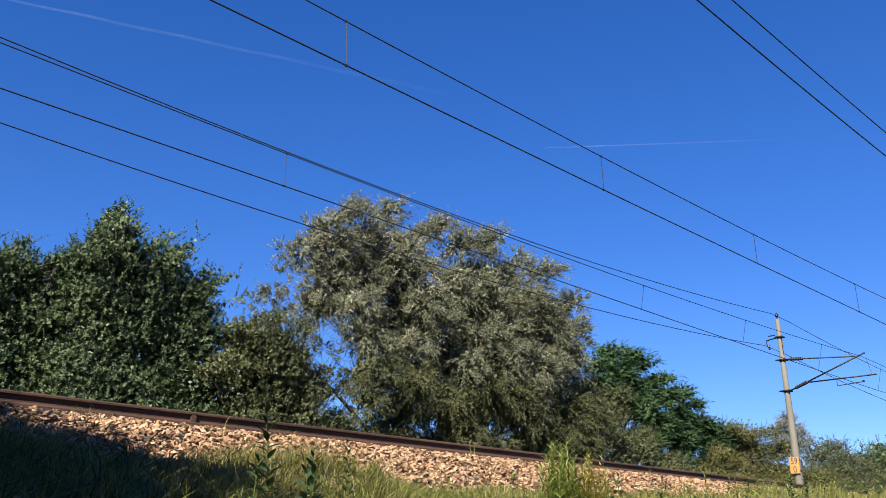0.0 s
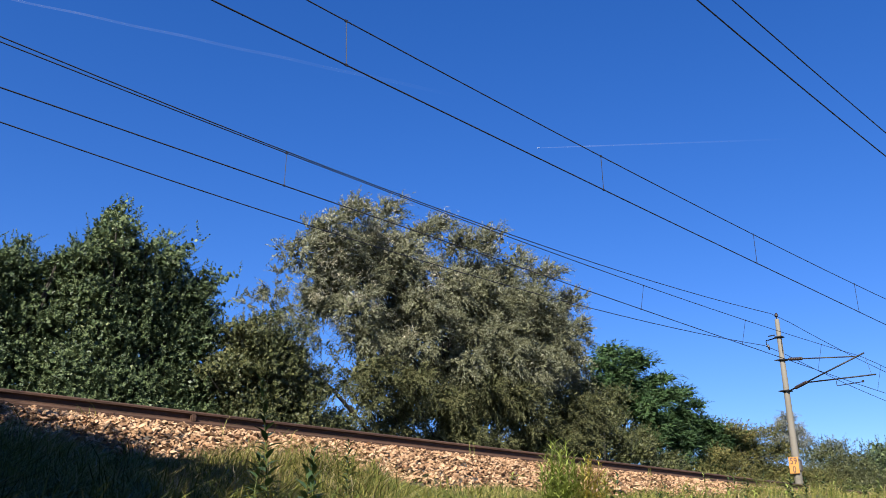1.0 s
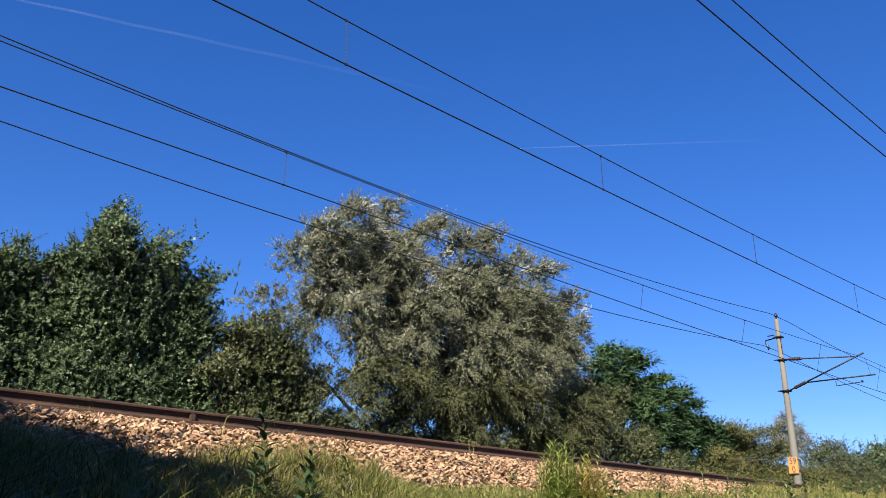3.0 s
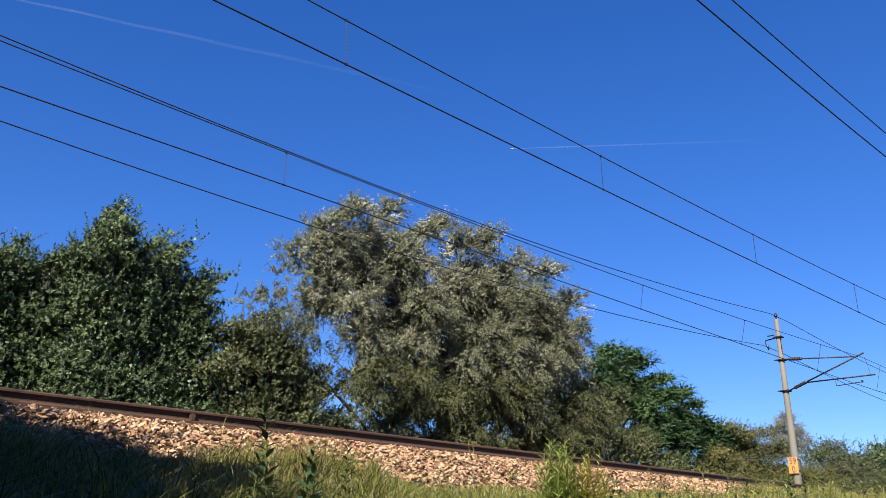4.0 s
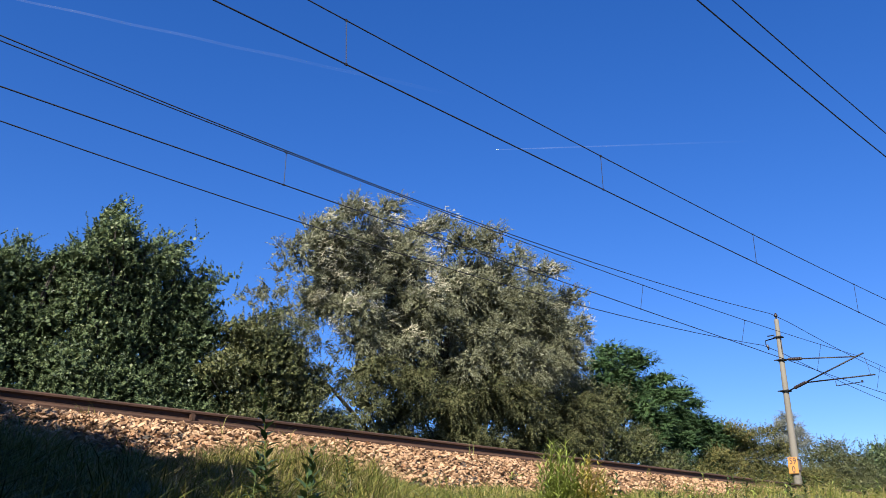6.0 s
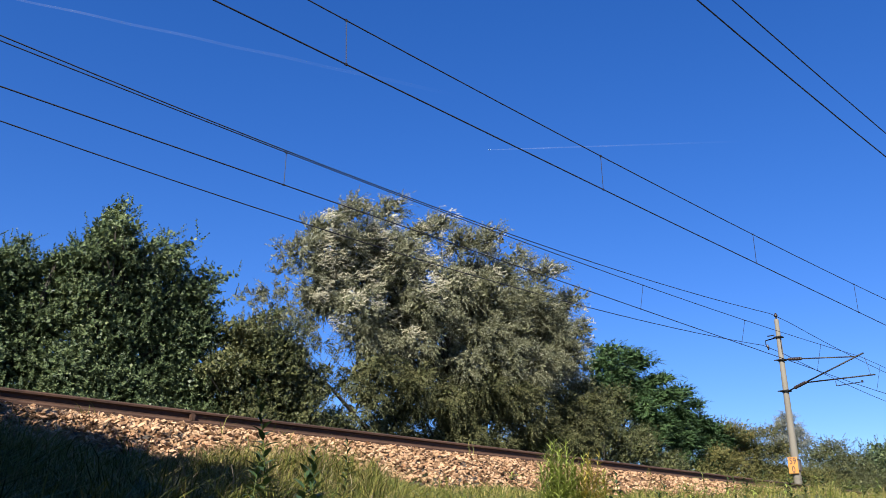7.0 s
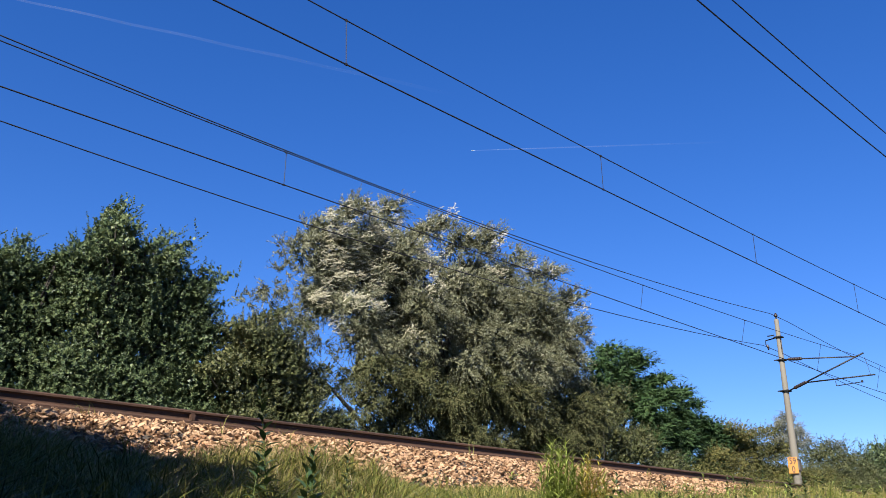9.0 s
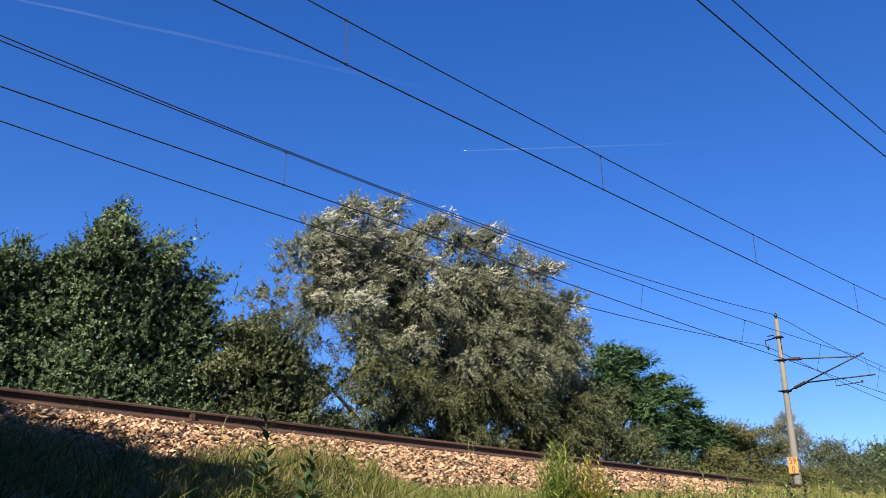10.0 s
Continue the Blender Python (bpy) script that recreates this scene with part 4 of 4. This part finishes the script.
for k in range(34):
    wx = 7.6 + 13 * scatter.random() ** 1.2
    weed("low broad-leaved weed in the sunny grass", wx, 5.0 + 1.7 * scatter.random() + 0.02 * wx, 0.22 + 0.2 * scatter.random(), [LEAF_BROAD, LEAF_FRESH] if k % 3 else [LEAF_BROAD], 100 + k, 18, 1.35, 1.2, 25)
PALE = "pale green broad-leaved weed at the edge of the ballast"
for k, (wx, wy, wh) in enumerate(((11.57, 6.4, 0.42), (12.44, 6.4, 0.36), (13.4, 6.45, 0.40), (12.9, 6.3, 0.3), (14.6, 6.5, 0.36), (15.9, 6.6, 0.4), (17.5, 6.6, 0.36), (10.2, 6.2, 0.34))):
    weed(PALE, wx, wy, wh, [LEAF_FRESH, LEAF_DARK], 60 + k, 20, 1.2, 1.2)


def grass_tuft(x, y, size, seed, count=26, height=None, material=GRASS):
    """A tuft of long arching grass blades that bends in the wind as one."""
    rng = np.random.default_rng(seed)
    z = height if height is not None else float(ground_height(np.array(x), np.array(y))) - 0.02
    vs = []
    for k in range(count):
        a, out, h = rng.uniform(0, 6.283), size * rng.uniform(0.25, 0.75), size * rng.uniform(0.6, 1.1)
        d, w = np.array((math.cos(a), math.sin(a), 0)), rng.uniform(0.0018, 0.004)
        side, root = np.array((-d[1], d[0], 0)) * w, np.array((*(rng.normal(size=2) * 0.05), 0))
        mids = [root + d * out * u ** 1.8 + np.array((0, 0, h * (u - 0.42 * u ** 3))) for u in (0, 0.3, 0.55, 0.8, 1.0)]
        for (p, wp), (q, wq) in zip(zip(mids, (1, 1, 0.85, 0.55, 0.05)), zip(mids[1:], (1, 0.85, 0.55, 0.05))):
            vs += [p - side * wp, p + side * wp, q + side * wq, q - side * wq]
    ob = raw("grass_tuft", np.array(vs), np.arange(len(vs)).reshape(-1, 4), material)
    ob.location = (x, y, z)
    tagged(ob, "tuft of long arching green grass on the bank" if material is GRASS else "dry straw-coloured grass stalks on the bank", "grass tuft", "grass tufts", "stuff")
    SWAYING.append((ob, (x, y, z), 2.2, rng.uniform(0, 6.28), rng.uniform(1.1, 1.6)))


tufts = random.Random(91)
for k in range(70):
    ty = 3.5 + 2.6 * tufts.random()
    grass_tuft(ty * (0.36 + 0.5 * tufts.random()), ty, 0.3 + 0.22 * tufts.random(), 300 + k)
for k in range(34):
    ty = 3.6 + 2.4 * tufts.random()
    grass_tuft(ty * (0.36 + 0.55 * tufts.random()), ty, 0.34 + 0.22 * tufts.random(), 600 + k, 7, None, STRAW)
for k in range(16):
    ty = 4.1 + 0.9 * tufts.random()
    grass_tuft(ty * (0.5 + 0.2 * tufts.random()), ty, 0.32 + 0.16 * tufts.random(), 700 + k, 14, None, STRAW)
for k in range(40):
    ty = 3.6 + 2.6 * tufts.random()
    grass_tuft(ty * (0.8 + 1.2 * tufts.random()), ty, 0.2 + 0.14 * tufts.random(), 400 + k)


for k, (sx, sy) in enumerate(((2.95, 7.55), (5.0, 7.5), (7.9, 7.6), (9.6, 7.4), (11.8, 7.5), (4.2, 7.3), (13.6, 7.5))):
    grass_tuft(sx, sy, 0.26 + 0.05 * (k % 3), 500 + k, 5, float(np.interp(sy, BED_Y, BED_Z)))


# ---- sky: an airliner drawing its trail, and an older trail ----
def aligned(a, b):
    """A pose at a whose x axis runs towards b."""
    return Matrix.Translation(a) @ (Vector(b) - Vector(a)).to_track_quat("X", "Z").to_matrix().to_4x4()


TRAIL_HEAD, TRAIL_TAIL = Vector((3082.5, 2406.6, 1933.6)), Vector((4146.5, 1343.1, 1985.0))
OLD_HEAD, OLD_TAIL = Vector((933.3, 4145.4, 2648.5)), Vector((2697.0, 2658.1, 2182.7))


def build_airliner():
    plane = tagged(empty("airliner", TRAIL_HEAD), "tiny white airliner high in the blue sky drawing a trail", "aeroplane")
    plane.matrix_world = aligned(TRAIL_HEAD, TRAIL_TAIL)
    part("fuselage", tube(bmesh.new(), [(-7, 0, 0), (-6.2, 0, 0), (-4, 0, 0), (5, 0, 0), (8, 0, 0.4)], [0.1, 0.6, 0.9, 0.9, 0.15], 10), WHITEMETAL, plane, smooth=True)
    for s in (-1, 1):
        bm = bmesh.new()
        box(bm, (2.0, 6.5, 0.25), (1.2, 3.4 * s, -0.2), (0, 0, -25 * s), 0.05)
        part("wing", bm, WHITEMETAL, plane)
    part("tail_fin", box(bmesh.new(), (1.5, 0.2, 2.2), (7, 0, 1.3), (0, 20, 0), 0.04), WHITEMETAL, plane)
    n = 40
    pts = [(12 + 1620 * k / n, 0, 0) for k in range(n + 1)]
    rad = [1.2 + 1.6 * min(1, k / 6) + 1.5 * k / n for k in range(n + 1)]
    part("vapour_trail", tube(bmesh.new(), pts, rad, 8, False), vapour("fresh_vapour", -100, 1300, 0.05, 0.006), plane, "thin white trail fading behind the aircraft", True)
    return plane


AIRLINER = build_airliner()
length = (OLD_TAIL - OLD_HEAD).length
old = part("vapour_trail", tube(bmesh.new(), [(length * k / 40, 4 * math.sin(k * 0.7), 0) for k in range(41)], [5.5 + 3.5 * k / 40 for k in range(41)], 10, False), vapour("old_vapour", 200, length, 0.03, 0.004), smooth=True)
old.matrix_world = aligned(OLD_HEAD, OLD_TAIL)
tagged(old, "faint broad old vapour trail fading in the blue sky", "vapour trail")


def build_butterfly():
    """A small white butterfly: a body and two wings that beat."""
    thing = tagged(empty("butterfly", (0, 0, 0)), "small white butterfly fluttering low over the grass", "butterfly")
    part("body", tube(bmesh.new(), [(-0.012, 0, 0), (-0.006, 0, 0.001), (0.006, 0, 0.001), (0.013, 0, 0)], [0.0008, 0.0022, 0.0024, 0.0012], 8), BARK, thing, "dark slender body", True)
    wings = []
    for side in (1, -1):
        bm = bmesh.new()
        rim = [(0.010, 0.001), (0.017, 0.012), (0.016, 0.024), (0.008, 0.027), (0.001, 0.020), (-0.008, 0.023), (-0.015, 0.017), (-0.014, 0.007), (-0.006, 0.001)]
        low = [bm.verts.new((x, y * side, 0)) for x, y in rim]
        high = [bm.verts.new((x, y * side, 0.0005)) for x, y in rim]
        bm.faces.new(low), bm.faces.new(high)
        for k in range(len(rim)):
            j = (k + 1) % len(rim)
            bm.faces.new((low[k], low[j], high[j], high[k]))
        wings.append((part("wing", bm, WHITEMETAL, thing, "white wing"), side))
    return thing, wings


BUTTERFLY, BUTTERFLY_WINGS = build_butterfly()


def build_insect():
    """A dark flying insect: a jointed body and two long wings that beat."""
    thing = tagged(empty("insect", (0, 0, 0)), "small dark insect flying up out of the bright weeds", "insect")
    part("body", tube(bmesh.new(), [(-0.014, 0, 0), (-0.009, 0, 0.001), (-0.003, 0, 0), (0.002, 0, 0.001), (0.006, 0, 0.001), (0.008, 0, 0), (0.011, 0, 0)], [0.0008, 0.0026, 0.0018, 0.003, 0.0026, 0.002, 0.001], 8), INK, thing, "dark jointed body", True)
    wings = []
    for side in (1, -1):
        bm = bmesh.new()
        rim = [(0.004, 0.001), (0.006, 0.010), (0.003, 0.017), (-0.003, 0.016), (-0.005, 0.008), (-0.001, 0.001)]
        low = [bm.verts.new((x, y * side, 0.002)) for x, y in rim]
        high = [bm.verts.new((x, y * side, 0.0024)) for x, y in rim]
        bm.faces.new(low), bm.faces.new(high)
        for k in range(len(rim)):
            j = (k + 1) % len(rim)
            bm.faces.new((low[k], low[j], high[j], high[k]))
        wings.append((part("wing", bm, BARK, thing, "smoky brown wing"), side))
    return thing, wings


INSECT, INSECT_WINGS = build_insect()


# ---- what moves ----
def gust(t, phase, speed):
    return 0.55 * math.sin(1.9 * speed * t + phase) + 0.3 * math.sin(3.7 * speed * t + 1.7 * phase) + 0.25 * math.sin(0.7 * t + 0.5 * phase)


def motions():
    turn = aligned(TRAIL_HEAD, TRAIL_TAIL).to_3x3().to_4x4()
    walk(AIRLINER, [(t, Matrix.Translation(at) @ turn) for t, at in (
            (0, (3082.5, 2406.6, 1933.6)),
            (1, (3054.0, 2435.1, 1932.2)),
            (2.5, (3003.2, 2486.0, 1929.5)),
            (4.5, (2946.6, 2543.2, 1925.4)),
            (5.5, (2920.5, 2570.0, 1922.7)),
            (7.5, (2863.5, 2627.0, 1920.0)),
            (9, (2818.9, 2671.8, 1917.3)),
            (10, (2790.4, 2700.3, 1916.0)))])
    walk(BUTTERFLY, [(t, Matrix.Translation(at) @ pose(0, 0, 0, 10, -50, -40)) for t, at in (
            (0, (3.037, 3.51, 0.114)),
            (7.5, (3.037, 3.51, 0.114)),
            (7.7, (3.1, 3.406, 0.197)),
            (7.85, (3.156, 3.316, 0.266)),
            (8.0, (3.235, 3.207, 0.333)),
            (8.1, (3.332, 3.126, 0.305)),
            (8.2, (3.423, 3.062, 0.255)),
            (8.3, (3.511, 2.984, 0.238)),
            (8.4, (3.582, 2.897, 0.274)),
            (8.5, (3.636, 2.817, 0.33)),
            (8.6, (3.722, 2.771, 0.252)),
            (8.75, (3.834, 2.704, 0.169)),
            (9.0, (3.925, 2.65, 0.1)),
            (10.0, (3.925, 2.65, 0.1)))])
    walk(INSECT, [(t, Matrix.Translation(at) @ pose(0, 0, 0, 0, -20, -44)) for t, at in (
            (0, (5.95, 4.55, 0.6)),
            (7.8, (5.95, 4.55, 0.6)),
            (8.0, (5.825, 4.469, 1.056)),
            (8.1, (6.11, 4.073, 1.293)),
            (8.2, (6.411, 3.672, 1.507)),
            (8.3, (6.71, 3.275, 1.717)),
            (8.4, (7.005, 2.889, 1.913)),
            (8.5, (7.233, 2.592, 2.064)),
            (8.6, (7.464, 2.291, 2.214)),
            (8.8, (7.949, 1.685, 2.479)),
            (9.4, (9.59, 0.057, 2.529)),
            (10.0, (11.126, -1.129, 1.898)))])
    for wing, side in INSECT_WINGS:
        walk(wing, [(0, pose(0, 0, 0, 10 * side)), (7.8, pose(0, 0, 0, 10 * side))] + [(7.9 + 0.1 * k, pose(0, 0, 0, (40 if k % 2 else -15) * side)) for k in range(12)] + [(10, pose(0, 0, 0, 10 * side))])
    for wing, side in BUTTERFLY_WINGS:
        walk(wing, [(0, pose(0, 0, 0, 60 * side)), (7.5, pose(0, 0, 0, 60 * side))] + [(7.6 + 0.1 * k, pose(0, 0, 0, (12 if k % 2 else 55) * side)) for k in range(14)] + [(10, pose(0, 0, 0, 60 * side))])
    for ob, at, sway, phase, speed in SWAYING:
        rows = []
        for k in range(21):
            t = 0.5 * k
            g = gust(t, phase, speed)
            rows.append((t, pose(*at, 0.6 * sway * gust(t, phase + 2, speed), sway * g, 0)))
        walk(ob, rows)
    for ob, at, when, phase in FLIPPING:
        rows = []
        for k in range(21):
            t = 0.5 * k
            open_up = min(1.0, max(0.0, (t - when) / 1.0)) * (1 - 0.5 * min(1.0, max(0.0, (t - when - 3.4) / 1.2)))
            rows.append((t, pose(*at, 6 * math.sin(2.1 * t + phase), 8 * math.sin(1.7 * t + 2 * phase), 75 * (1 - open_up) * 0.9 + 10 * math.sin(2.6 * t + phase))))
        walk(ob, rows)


motions()
